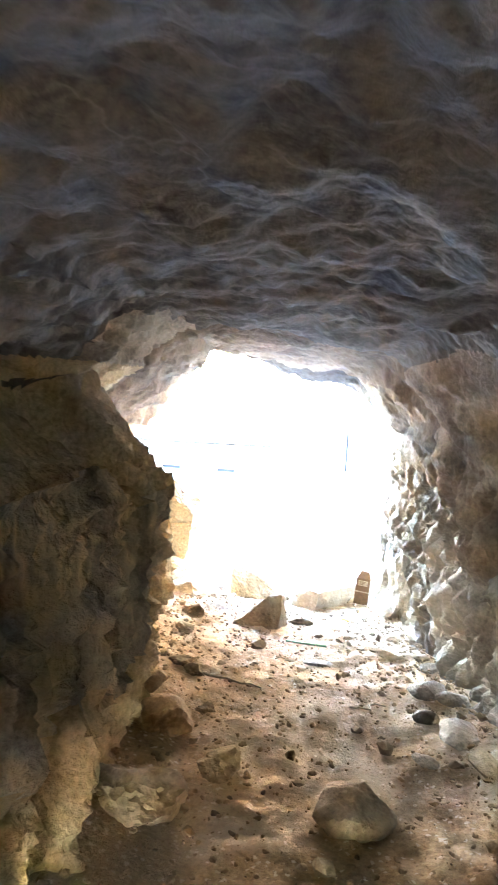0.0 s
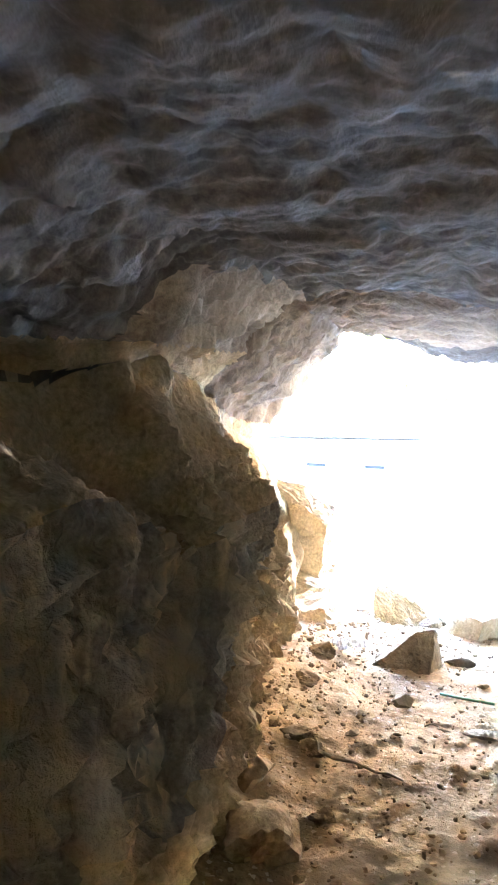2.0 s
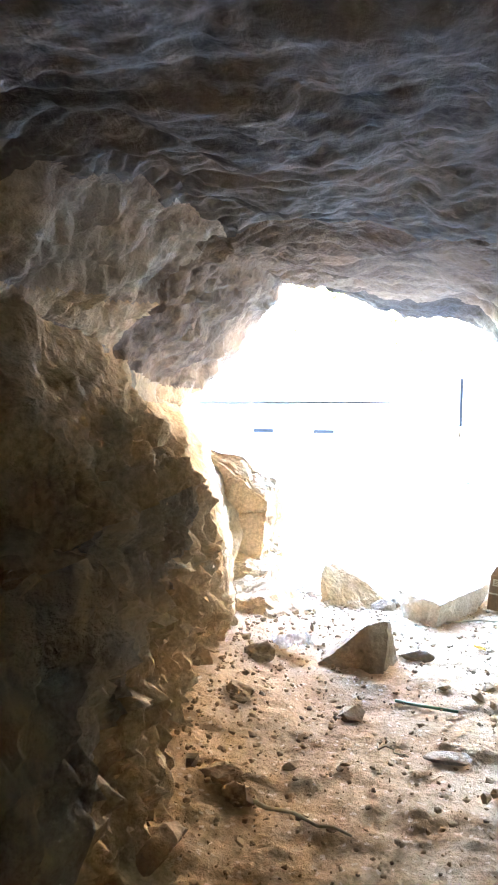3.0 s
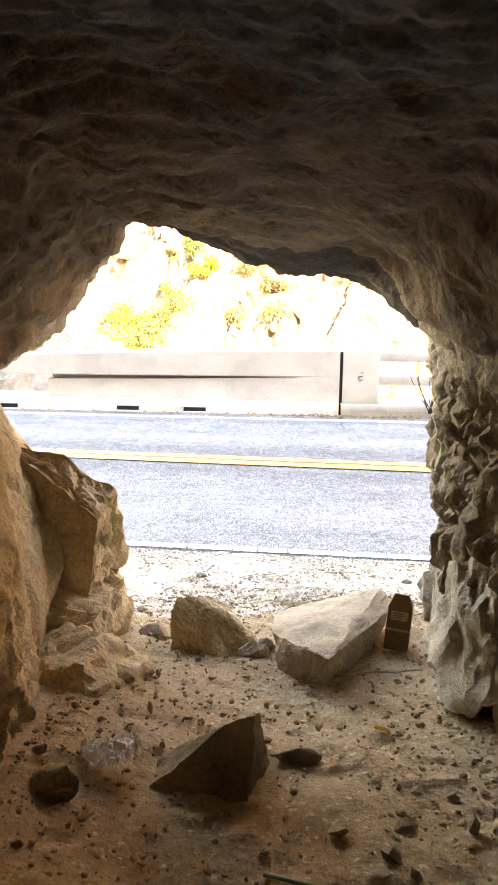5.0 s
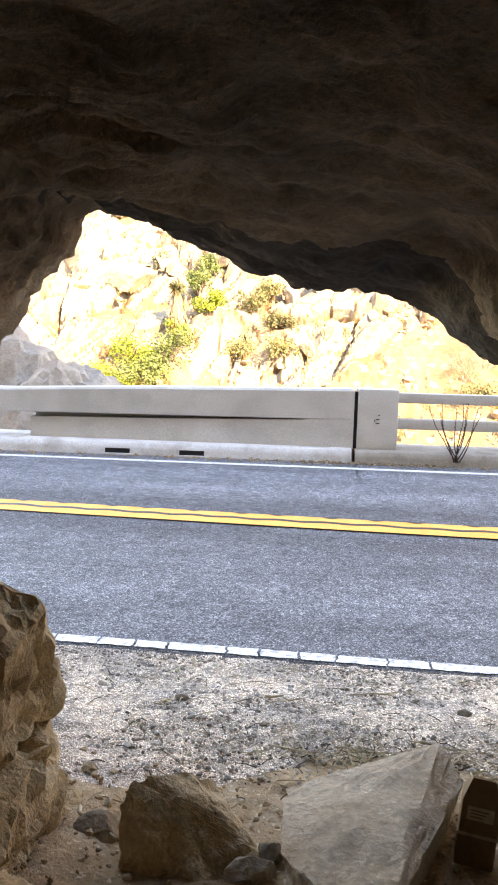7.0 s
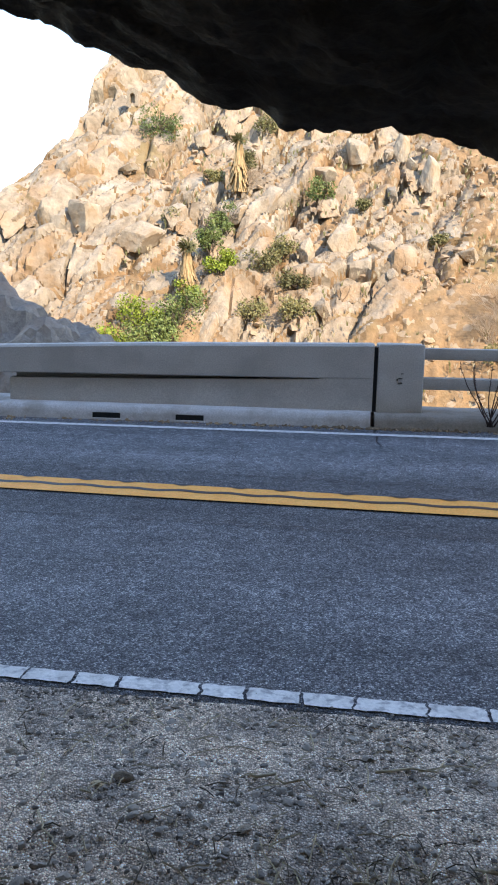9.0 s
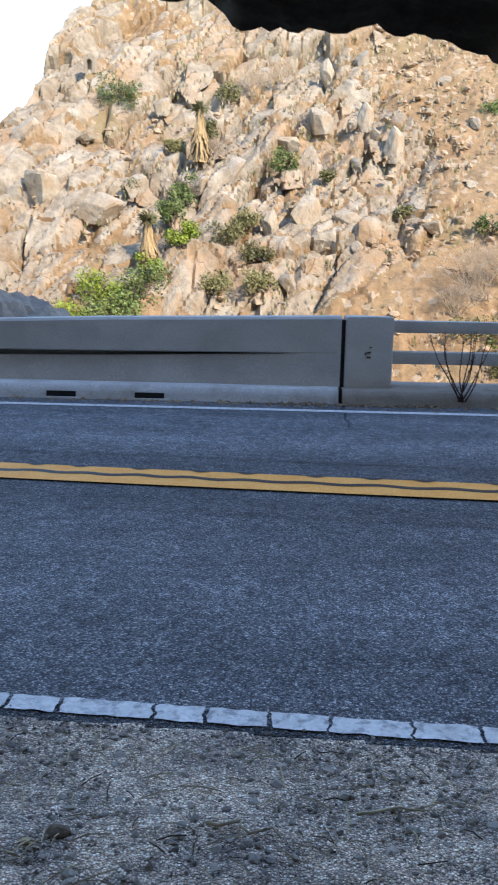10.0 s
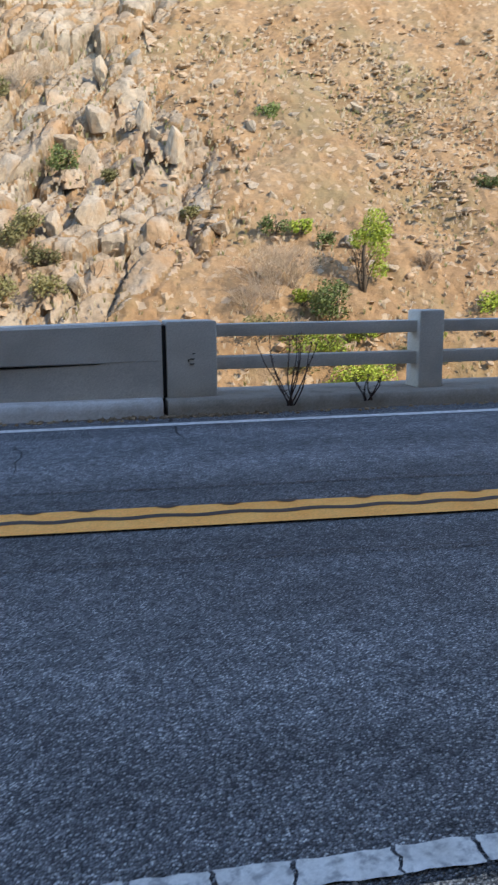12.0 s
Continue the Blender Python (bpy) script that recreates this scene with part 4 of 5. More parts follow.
for x, y, s, seed, m in ((1.72, 4.12, 0.09, 61, M_TAN), (1.8, 3.42, 0.12, 62, M_GREYROCK), (1.84, 2.95, 0.13, 63, M_GREYROCK), (1.76, 3.12, 0.08, 64, M_DARKROCK), (1.9, 3.3, 0.09, 65, M_GREYROCK),
                         (1.86, 3.8, 0.07, 66, M_GREYROCK), (1.78, 4.6, 0.06, 67, M_TAN), (1.9, 2.7, 0.09, 68, M_TAN), (1.7, 2.75, 0.06, 69, M_GREYROCK)):
    rock("wall_foot_stone", stone("wall_foot_stone", m, seed, (s, s * 0.75, s * 0.4), 10, 3, 0.06), pose(x, y, float(floor_z(x, y)) + s * 0.12, 0, 6, seed * 41), "flat broken stone at the wall's foot", "rock", "stones along the cave wall")
rock("floor_stone", stone("floor_stone", M_DARKROCK, 71, (0.08, 0.04, 0.03), 10, 3), pose(1.22, 4.98, 0.31, 0, 0, 10), "small dark stone on the dirt")
rock("floor_stone", stone("floor_stone", M_GREYROCK, 72, (0.08, 0.05, 0.015), 10, 3), pose(1.32, 3.87, float(floor_z(1.32, 3.87)) + 0.012, 0, 0, 10), "thin pale flake of stone on dirt")

# ---- litter and twigs ----
def tube(name, material, pts, radius, sides=5, taper=0.5):
    v, f = [], []
    pts = [Vector(p) for p in pts]
    for i, p in enumerate(pts):
        d = (pts[min(i + 1, len(pts) - 1)] - pts[max(i - 1, 0)]).normalized()
        a = d.cross(Vector((0.3, 0.2, 1))).normalized()
        b = d.cross(a)
        r = radius * (1 - taper * i / max(1, len(pts) - 1))
        v += [tuple(p + (a * math.cos(2 * math.pi * k / sides) + b * math.sin(2 * math.pi * k / sides)) * r) for k in range(sides)]
    for i in range(len(pts) - 1):
        f += [(i * sides + k, i * sides + (k + 1) % sides, (i + 1) * sides + (k + 1) % sides, (i + 1) * sides + k) for k in range(sides)]
    f += [tuple(range(sides - 1, -1, -1)), tuple(len(v) - sides + k for k in range(sides))]
    return fast_mesh(name, v, f, material)


def stick(a, b, radius, material, label, seed, bend=0.02):
    r = random.Random(seed)
    a, b = Vector(a), Vector(b)
    pts = [a.lerp(b, k / 6) + Vector((r.uniform(-bend, bend), r.uniform(-bend, bend), abs(r.uniform(0, bend)) * 0.4)) for k in range(7)]
    tagged(part("stick", tube("stick", material, pts, radius)), label, "stick", "sticks on the ground")


def gz(x, y, lift=0.012):
    return (x, y, float(floor_z(x, y)) + lift)


STICK_ROWS = [((0.8, 3.4), (1.05, 3.36), 0.007, 1), ((0.42, 6.3), (0.68, 6.1), 0.008, 2), ((1.38, 5.8), (1.75, 5.86), 0.007, 3), ((1.0, 7.47), (1.17, 7.42), 0.006, 4), ((1.38, 7.5), (1.62, 7.58), 0.005, 5),
              ((1.25, 6.95), (1.5, 7.0), 0.005, 6), ((1.3, 7.02), (1.6, 6.95), 0.004, 7), ((1.15, 6.9), (1.36, 6.93), 0.004, 8), ((1.05, 7.0), (1.3, 6.92), 0.004, 9), ((0.4, 7.2), (0.5, 7.05), 0.004, 10),
              ((1.45, 3.2), (1.6, 3.26), 0.006, 11), ((1.1, 3.9), (1.2, 3.84), 0.004, 12), ((0.5, 7.3), (0.58, 7.38), 0.004, 13), ((1.7, 6.85), (1.85, 7.05), 0.004, 14), ((1.8, 6.8), (1.92, 6.95), 0.004, 15), ((1.62, 7.1), (1.95, 7.02), 0.004, 16)]
for a, b, r, seed in STICK_ROWS:
    stick(gz(*a), gz(*b), r, M_STRAW, "thin dry straw-coloured stick on the ground", seed)
M_GREENSTRAW = surface("green_plastic", [(0.12, 0.24, 0.12), (0.16, 0.3, 0.16)], 9, rough=0.4, bump=0.05)
tagged(part("drinking_straw", tube("drinking_straw", M_GREENSTRAW, [gz(1.14, 4.36), gz(1.24, 4.33), gz(1.37, 4.3)], 0.006, 8, 0.0)), "thin green plastic drinking straw on the dirt", "litter")
leaf_bm = bmesh.new()
for sx in (-1, 1):
    for k in range(4):
        y0, y1 = -0.03 + 0.015 * k, -0.015 + 0.015 * k
        w0, w1 = 0.02 * math.sin(math.pi * k / 4), 0.02 * math.sin(math.pi * (k + 1) / 4)
        q = [leaf_bm.verts.new(c) for c in ((0, y0, 0.004), (sx * w0 + sx * 0.001, y0, 0.01), (sx * w1 + sx * 0.001, y1, 0.012), (0, y1, 0.004))]
        leaf_bm.faces.new(q if sx > 0 else q[::-1])
M_YLEAF = surface("yellow_leaf", [(0.6, 0.36, 0.04), (0.7, 0.46, 0.07)], 30, rough=0.7, bump=0.1)
tagged(part("fallen_leaf", bm_mesh("fallen_leaf", leaf_bm, M_YLEAF), None, pose(1.51, 5.22, 0.27, 8, 5, 70)), "curled bright yellow fallen leaf on dirt", "leaf")


def crumple(name, material, seed, size):
    bm = bmesh.new()
    bmesh.ops.create_grid(bm, x_segments=26, y_segments=26, size=1.0)
    off = Vector((seed, seed * 2, 0))
    for v in bm.verts:
        p = v.co.copy()
        w = 1 + 0.25 * noise.noise(p * 1.5 + off)
        v.co = Vector((p.x * size * w, p.y * size * w * 0.9, size * 0.3 * max(0, 1 - p.length * 0.6) + size * 0.4 * abs(noise.noise(p * 3 + off)) + size * 0.2 * abs(noise.noise(p * 7 + off))))
    me = bm_mesh(name, bm, material, True, 15)
    return me


wrapper = part("plastic_wrapper", crumple("plastic_wrapper", M_WRAP, 7, 0.085), None, pose(0.67, 4.8, float(floor_z(0.67, 4.8)) + 0.035, -6, 0, 25))
tagged(wrapper, "crumpled white plastic wrapper with red print", "litter")

carton = part("carton", box_mesh("carton", M_CARTON, -0.052, 0.052, -0.035, 0.035, 0.0, 0.19, 0.006), None, Matrix.Translation((1.685, 6.24, 0.115)) @ pose(0, 0, 0, 0, 4, -12) @ Matrix.Diagonal((1.1, 1.1, 1.15, 1)))
tagged(carton, "brown drinks carton with a faded label standing upright", "carton")
gable = bmesh.new()
pv = [gable.verts.new(c) for c in ((-0.05, -0.034, 0.19), (0.05, -0.034, 0.19), (0.05, 0.034, 0.19), (-0.05, 0.034, 0.19), (-0.03, -0.005, 0.235), (0.03, -0.005, 0.235), (0.03, 0.005, 0.235), (-0.03, 0.005, 0.235))]
for q in ((0, 1, 5, 4), (1, 2, 6, 5), (2, 3, 7, 6), (3, 0, 4, 7), (4, 5, 6, 7), (3, 2, 1, 0)):
    gable.faces.new([pv[i] for i in q])
part("gable_top", bm_mesh("gable_top", gable, M_CARTON), carton)
part("label_panel", box_mesh("label_panel", M_LABEL, -0.035, 0.035, -0.0375, -0.034, 0.135, 0.172), carton, label="faded tan label")
part("label_band", box_mesh("label_band", M_LABEL, -0.0535, 0.0535, -0.0365, 0.0365, 0.088, 0.096), carton, label="thin tan band round the carton")
for k in range(3):
    part("print_bar", box_mesh("print_bar", M_CARTON, -0.027, 0.022 - 0.008 * k, -0.0385, -0.037, 0.161 - 0.009 * k, 0.165 - 0.009 * k), carton)

# ---- gravel and crumbs: too many to count ----
def scatter(name, material, count, where, size, seed, label, lift=0.25):
    r = np.random.RandomState(seed)
    v, f = [], []
    g = (1 + 5 ** 0.5) / 2
    shape = np.array([(-1, g, 0), (1, g, 0), (-1, -g, 0), (1, -g, 0), (0, -1, g), (0, 1, g), (0, -1, -g), (0, 1, -g), (g, 0, -1), (g, 0, 1), (-g, 0, -1), (-g, 0, 1)], float) / 1.9
    tri = [(0, 11, 5), (0, 5, 1), (0, 1, 7), (0, 7, 10), (0, 10, 11), (1, 5, 9), (5, 11, 4), (11, 10, 2), (10, 7, 6), (7, 1, 8),
           (3, 9, 4), (3, 4, 2), (3, 2, 6), (3, 6, 8), (3, 8, 9), (4, 9, 5), (2, 4, 11), (6, 2, 10), (8, 6, 7), (9, 8, 1)]
    for _ in range(count):
        x, y, z = where(r)
        s = size[0] + (size[1] - size[0]) * r.rand() ** 4
        pts = shape * (s * (0.6 + 0.8 * r.rand(3))) * [1, 1, 0.65] + r.normal(0, 0.16 * s, (12, 3))
        c, q = math.cos(r.rand() * 6.3), math.sin(r.rand() * 6.3)
        pts = np.stack([pts[:, 0] * c - pts[:, 1] * q, pts[:, 0] * q + pts[:, 1] * c, pts[:, 2]], -1)
        n = len(v)
        v += (pts + (x, y, z + s * lift)).tolist()
        f += [(a + n, b + n, d + n) for a, b, d in tri]
    return tagged(part(name, fast_mesh(name, v, f, material, False)), label, "gravel", kind="stuff")


def in_cave(r):
    y = 1.2 + 5.6 * r.rand()
    lo, hi = np.interp(y, [1, 3, 5, 7], [0.6, 0.55, 0.4, 0.1]), np.interp(y, [1, 3, 5, 7], [2.05, 1.98, 1.85, 2.2])
    k = r.rand()
    k = k if r.rand() < 0.55 else (k * k * 0.35 if r.rand() < 0.5 else 1 - k * k * 0.3)
    x = lo + (hi - lo) * k
    return x, y, float(floor_z(x, y)) + 0.01


def on_shoulder(r):
    x = -1.2 + 5.2 * r.rand()
    y = 6.7 + 1.24 * r.rand() - 0.05 * x
    return x, y, float(floor_z(x, min(y, 7.95)))


def on_edge(r):
    x = -1.2 + 5.2 * r.rand()
    return x, 7.94 - 0.055 * x + r.normal(0, 0.04), 0.001


def kerb_foot(r):
    x = -6 + 14 * r.rand()
    return x, 14.66 - abs(r.normal(0, 0.09)), 0.03


M_DARKCRUMB = surface("dark_crumbs", [(0.16, 0.115, 0.075), (0.26, 0.19, 0.125)], 20, rough=0.95, bump=0.2)
M_CRUMB = surface("floor_crumbs", [(0.3, 0.2, 0.115), (0.46, 0.33, 0.205)], 20, rough=0.95, bump=0.2)
M_CHIP = surface("grey_chippings", [(0.26, 0.22, 0.18), (0.48, 0.42, 0.35)], 14, rough=0.95, bump=0.2)
M_DARKCHIP = surface("dark_chippings", [(0.12, 0.1, 0.085), (0.27, 0.235, 0.2)], 14, rough=0.95, bump=0.2)
scatter("floor_crumbs", M_CRUMB, 9000, in_cave, (0.002, 0.012), 1, "loose crumbs of tan stone over the cave floor")
scatter("floor_clumps", M_CLOD, 320, in_cave, (0.008, 0.036), 7, "small lumps of tan earth over the cave floor")
scatter("dark_crumbs", M_DARKCRUMB, 450, in_cave, (0.003, 0.013), 2, "dark loose stone crumbs over the cave floor")
scatter("shoulder_gravel", M_CHIP, 11000, on_shoulder, (0.002, 0.013), 3, "grey gravel chippings on the shoulder")
scatter("dark_gravel", M_DARKCHIP, 9000, on_shoulder, (0.002, 0.01), 4, "dark gravel chippings on the shoulder")
scatter("edge_gravel", M_DARKCHIP, 3500, on_edge, (0.002, 0.008), 5, "fine dark gravel along the paint line")
scatter("kerb_debris", M_CRUMB, 900, kerb_foot, (0.006, 0.03), 6, "dirt and grit gathered along the kerb")
for x, y, s, m, seed in ((0.6, 7.4, 0.035, M_DARKROCK, 81), (0.53, 7.36, 0.025, M_TAN, 82), (0.63, 7.8, 0.018, M_GREYROCK, 83), (-0.12, 7.65, 0.02, M_GREYROCK, 84), (0.74, 7.8, 0.014, M_GREYROCK, 85), (0.2, 7.5, 0.03, M_GREYROCK, 86), (1.9, 7.4, 0.04, M_DARKROCK, 87), (1.0, 7.2, 0.03, M_GREYROCK, 88)):
    rock("pebble", stone("pebble", m, seed, (s, s * 0.7, s * 0.5), 9, 2, 0.05), pose(x, y, float(floor_z(x, y)) + s * 0.2, 0, 0, seed * 31), "loose pebble on the gravel shoulder", "pebble", "pebbles on the shoulder")


def straw_litter(name, material, count, where, length, seed, label):
    """Thin dead stems lying flat, each a bent three-sided sliver."""
    r = np.random.RandomState(seed)
    v, f = [], []
    for _ in range(count):
        x, y, z = where(r)
        a, l, w = r.rand() * 6.3, length * (0.4 + r.rand()), 0.0012 + 0.0012 * r.rand()
        d, q = np.array([math.cos(a), math.sin(a), 0.0]), np.array([-math.sin(a), math.cos(a), 0.0])
        n = len(v)
        for t, up in ((-0.5, 0.002), (0.0, 0.006 + 0.006 * r.rand()), (0.5, 0.002)):
            c = np.array([x, y, z + up]) + d * l * t + q * (0.12 * l * (t == 0) * (r.rand() - 0.5))
            v += [tuple(c - q * w), tuple(c + q * w), tuple(c + [0, 0, 1.6 * w])]
        for b in (0, 3):
            f += [(n + b + i, n + b + (i + 1) % 3, n + b + 3 + (i + 1) % 3, n + b + 3 + i) for i in range(3)]
    return tagged(part(name, fast_mesh(name, v, f, material, False)), label, "litter", kind="stuff")


def by_mouth(r):
    x, y = -0.4 + 2.9 * r.rand(), 6.3 + 1.55 * r.rand() ** 0.8
    if r.rand() < 0.35:
        x, y = 1.45 + r.normal(0, 0.25), 6.95 + r.normal(0, 0.1)
    return x, min(y, 7.88 - 0.06 * x), float(floor_z(x, min(y, 7.9))) + 0.01


straw_litter("straw_litter", M_STRAW, 420, by_mouth, 0.09, 31, "pale dry straw strewn over the shoulder")
straw_litter("dark_litter", M_BARK, 260, by_mouth, 0.06, 32, "dark dead twiglets strewn over the shoulder")


def kerb_joint(r):
    x = 1.75 + abs(r.normal(0, 0.6)) * (1 if r.rand() < 0.75 else -1)
    return x, 14.65 - abs(r.normal(0, 0.05)), 0.03


scatter("kerb_dirt", M_DARKCRUMB, 700, kerb_joint, (0.008, 0.035), 33, "dark dirt heaped at the kerb joint")

# ---- plants by the kerb ----
def sprig(x, y, z, height, stalks, seed, label):
    r = random.Random(seed)
    plant = tagged(new("roadside_plant"), label, "plant")
    plant.matrix_basis = pose(x, y, z)
    for k in range(stalks):
        lean = (k / max(1, stalks - 1) - 0.5) * 1.35 + r.uniform(-0.08, 0.08)
        depth = r.uniform(-0.25, 0.25)
        h = height * r.uniform(0.75, 1.0)
        off = r.uniform(-0.06, 0.06)
        pts = [Vector((off + lean * h * (1.15 * t - 0.45 * t * t) + 0.02 * math.sin(5 * t + k) + r.uniform(-0.006, 0.006), depth * h * t, h * t)) for t in [i / 8 for i in range(9)]]
        st = part("stalk", tube("stalk", M_STALK, pts, 0.009, 5, 0.6), plant)
        v, f = [], []
        for i in range(46):
            t = r.uniform(0.12, 0.98)
            p = pts[min(7, int(t * 8))].lerp(pts[min(8, int(t * 8) + 1)], t * 8 - int(t * 8))
            a, l = r.uniform(0, 6.3), r.uniform(0.016, 0.036)
            d = Vector((math.cos(a), math.sin(a), r.uniform(0.0, 0.9))) * l
            s = Vector((-math.sin(a), math.cos(a), 0)) * l * 0.3
            n = len(v)
            v += [tuple(p), tuple(p + d * 0.5 + s), tuple(p + d), tuple(p + d * 0.5 - s)]
            f.append((n, n + 1, n + 2, n + 3))
        part("leaves", fast_mesh("leaves", v, f, M_STALK, False), st)
    return plant


sprig(3.2, 14.62, 0.1, 0.92, 9, 3, "spiny dark stalks fanning up beside the kerb")
sprig(4.13, 14.62, 0.12, 0.34, 6, 4, "small dark leafy sprig beside the kerb")

# ---- boulder beyond the barrier ----
rock("roadside_boulder", stone("roadside_boulder", M_SHADEROCK, 91, (2.6, 1.9, 3.0), 10, 5, 0.1, [((0.75, -0.2, 0.62), 0.7)]), pose(-4.7, 18.6, -0.75, 0, -6, 10), "big grey boulder behind the barrier wall", "boulder")
rock("roadside_boulder", stone("roadside_boulder", M_SHADEROCK, 92, (1.5, 1.2, 1.9), 10, 5, 0.1), pose(-3.3, 17.9, -0.75, 0, 12, 0), "grey boulder with a rusty stain behind the barrier", "boulder")
rock("roadside_boulder", stone("roadside_boulder", M_SHADEROCK, 93, (2.4, 1.6, 2.2), 12, 5, 0.08), pose(-7.2, 18.2, -1.0, 0, 0, 50), "wide grey boulder leaning behind the barrier", "boulder")


# ---- hillside: boulders, plants, ruin ----
def on_hill(x, y, lift=0.0):
    return Vector((x, y - 0.67 * lift, float(hill_z(np.array(x), np.array(y))) + 0.74 * lift))


shapes = [stone("boulder", M_HILL_BOULDER, 200 + k, (1.3, 1.0, 1.2), 15, 4, 0.03, sharp=16, depth=(0.42, 0.72)) for k in range(8)]
rb = random.Random(77)
# named blocks: x, y, width, height, tilt
BLOCKS = [(-4.1, 40.6, 0.9, 1.5, 18), (-3.0, 42.8, 1.1, 1.1, -10), (-0.9, 45.6, 1.1, 1.0, 0), (1.9, 45.4, 1.5, 2.0, 14), (4.0, 45.2, 1.0, 1.1, 0), (4.5, 43.6, 0.45, 0.9, -8), (-1.9, 47.8, 1.0, 1.9, 20),
          (8.2, 44.9, 0.95, 0.65, 0), (6.6, 49.6, 0.9, 1.9, -6), (0.3, 44.9, 0.8, 1.4, 10), (-10.0, 50.4, 1.1, 0.6, -8), (-6.8, 47.0, 1.2, 1.5, 24), (0.9, 50.1, 1.2, 0.7, 0), (2.9, 51.6, 1.2, 1.6, 20),
          (-3.4, 47.1, 0.9, 0.9, 0), (1.2, 41.9, 0.7, 1.1, -14), (5.2, 51.6, 0.8, 1.6, -4), (3.3, 55.3, 0.8, 1.8, 2), (5.4, 56.4, 0.9, 1.5, 8), (12.9, 51.6, 0.7, 0.5, 0), (17.8, 49.5, 0.7, 0.6, 0), (21.4, 47.8, 0.8, 0.4, 0),
          (-8.2, 45.5, 1.8, 1.6, 28), (-11.5, 47.0, 2.0, 1.7, 30), (-13.6, 50.5, 1.4, 1.5, 22), (-9.3, 53.5, 1.3, 1.2, 10), (-6.2, 52.6, 1.0, 1.3, 15), (14.3, 39.6, 0.8, 0.5, 10), (16.2, 42.6, 0.7, 0.5, 0)]
for k, (x, y, w, h, tilt) in enumerate(BLOCKS):
    p = on_hill(x, y, 0.15)
    ob = part("boulder", shapes[k % 8], None, Matrix.Translation(p) @ pose(0, 0, 0, -18, tilt, rb.uniform(0, 40)) @ Matrix.Diagonal((w * 0.62, 0.7 * w, h * 0.62, 1)))
    tagged(ob, "pale tan block of rock on the sunlit hillside" if h >= w else "broad pale boulder lying on the dry hillside", "boulder", "boulders on the hillside")
crags = [stone("outcrop", M_HILL_ROCK, 230 + k, (0.95, 0.5, 1.5), 8, 4, 0.04, sharp=18, depth=(0.3, 0.6), flute=0.03) for k in range(7)]
rs = random.Random(91)
for k in range(46):
    y = 39.5 + 19 * rs.random()
    x = -17 + 22 * rs.random() + 0.15 * (y - 40)
    size = 0.5 + 1.0 * rs.random() ** 2
    ob = part("outcrop", crags[k % 7], None, Matrix.Translation(on_hill(x, y, -0.2)) @ pose(0, 0, 0, rs.uniform(-46, -32), rs.uniform(18, 34), rs.uniform(-14, 14)) @ Matrix.Diagonal((size, size * 0.9, size * rs.uniform(0.75, 1.25), 1)))
    tagged(ob, "leaning fractured outcrop of tan rock on the hillside", "rock", "outcrops on the hillside")
for k in range(130):
    x, y = rb.uniform(4, 30), 38.5 + 22 * rb.random()
    s = 0.14 + 0.42 * rb.random() ** 2.5
    p = on_hill(x, y, 0.05)
    ob = part("boulder", shapes[rb.randrange(8)], None, Matrix.Translation(p) @ pose(0, 0, 0, rb.uniform(-30, 10), rb.uniform(-30, 30), rb.uniform(0, 360)) @ Matrix.Diagonal((s, s * 0.9, s * rb.uniform(0.5, 1.0), 1)))
    tagged(ob, "loose tan boulder on the dry hillside", "boulder", "boulders on the hillside")


def on_scree(r):
    x = 5 + 27 * r.rand()
    y = 38 + 24 * r.rand()
    if r.rand() < 0.45:
        x, y = 21 + r.normal(0, 3.5), 52 + r.normal(0, 5)
    p = on_hill(x, y, 0.1)
    return p.x, p.y, p.z


def on_crag(r):
    p = on_hill(-12 + 18 * r.rand(), 38 + 15 * r.rand(), -0.1)
    return p.x, p.y, p.z


M_SCREE = surface("scree", [(0.3, 0.2, 0.12), (0.42, 0.31, 0.2)], 1.0, rough=0.95, bump=0.3, grain=8)
for nm, w, c, sd in (("scree", on_scree, 3000, 8), ("crag_rubble", on_crag, 500, 9)):
    tagged(scatter(nm, M_SCREE, c, w, (0.05, 0.27), sd, "loose tan rubble strewn over the hillside"), category="rubble")


def tufts(name, material, count, where, height, seed, label):
    """Dry grass: sheaves of thin blades."""
    r = np.random.RandomState(seed)
    v, f = [], []
    for _ in range(count):
        x, y, z = where(r)
        for _ in range(7):
            a, h = r.rand() * 6.3, height * (0.5 + r.rand())
            dx, dy = math.cos(a) * h * 0.5, math.sin(a) * h * 0.5
            w = 0.018 + 0.02 * r.rand()
            n = len(v)
            v += [(x - w, y, z - 0.1), (x + w, y, z - 0.1), (x + dx, y + dy, z + h)]
            f.append((n, n + 1, n + 2))
    return tagged(part(name, fast_mesh(name, v, f, material, False)), label, "grass", kind="stuff")


def on_slope(r):
    p = on_hill(-9 + 41 * r.rand(), 37 + 22 * r.rand(), 0.15)
    return p.x, p.y, p.z


tufts("dry_grass", M_STRAW, 1300, on_slope, 0.14, 21, "dry straw-coloured grass tufts on the hillside")
tufts("brown_grass", M_DRY, 1300, on_slope, 0.16, 22, "brown withered scrub tufts on the hillside")
tufts("olive_grass", M_OLIVE, 900, on_slope, 0.16, 23, "olive green weeds dotted over the hillside")


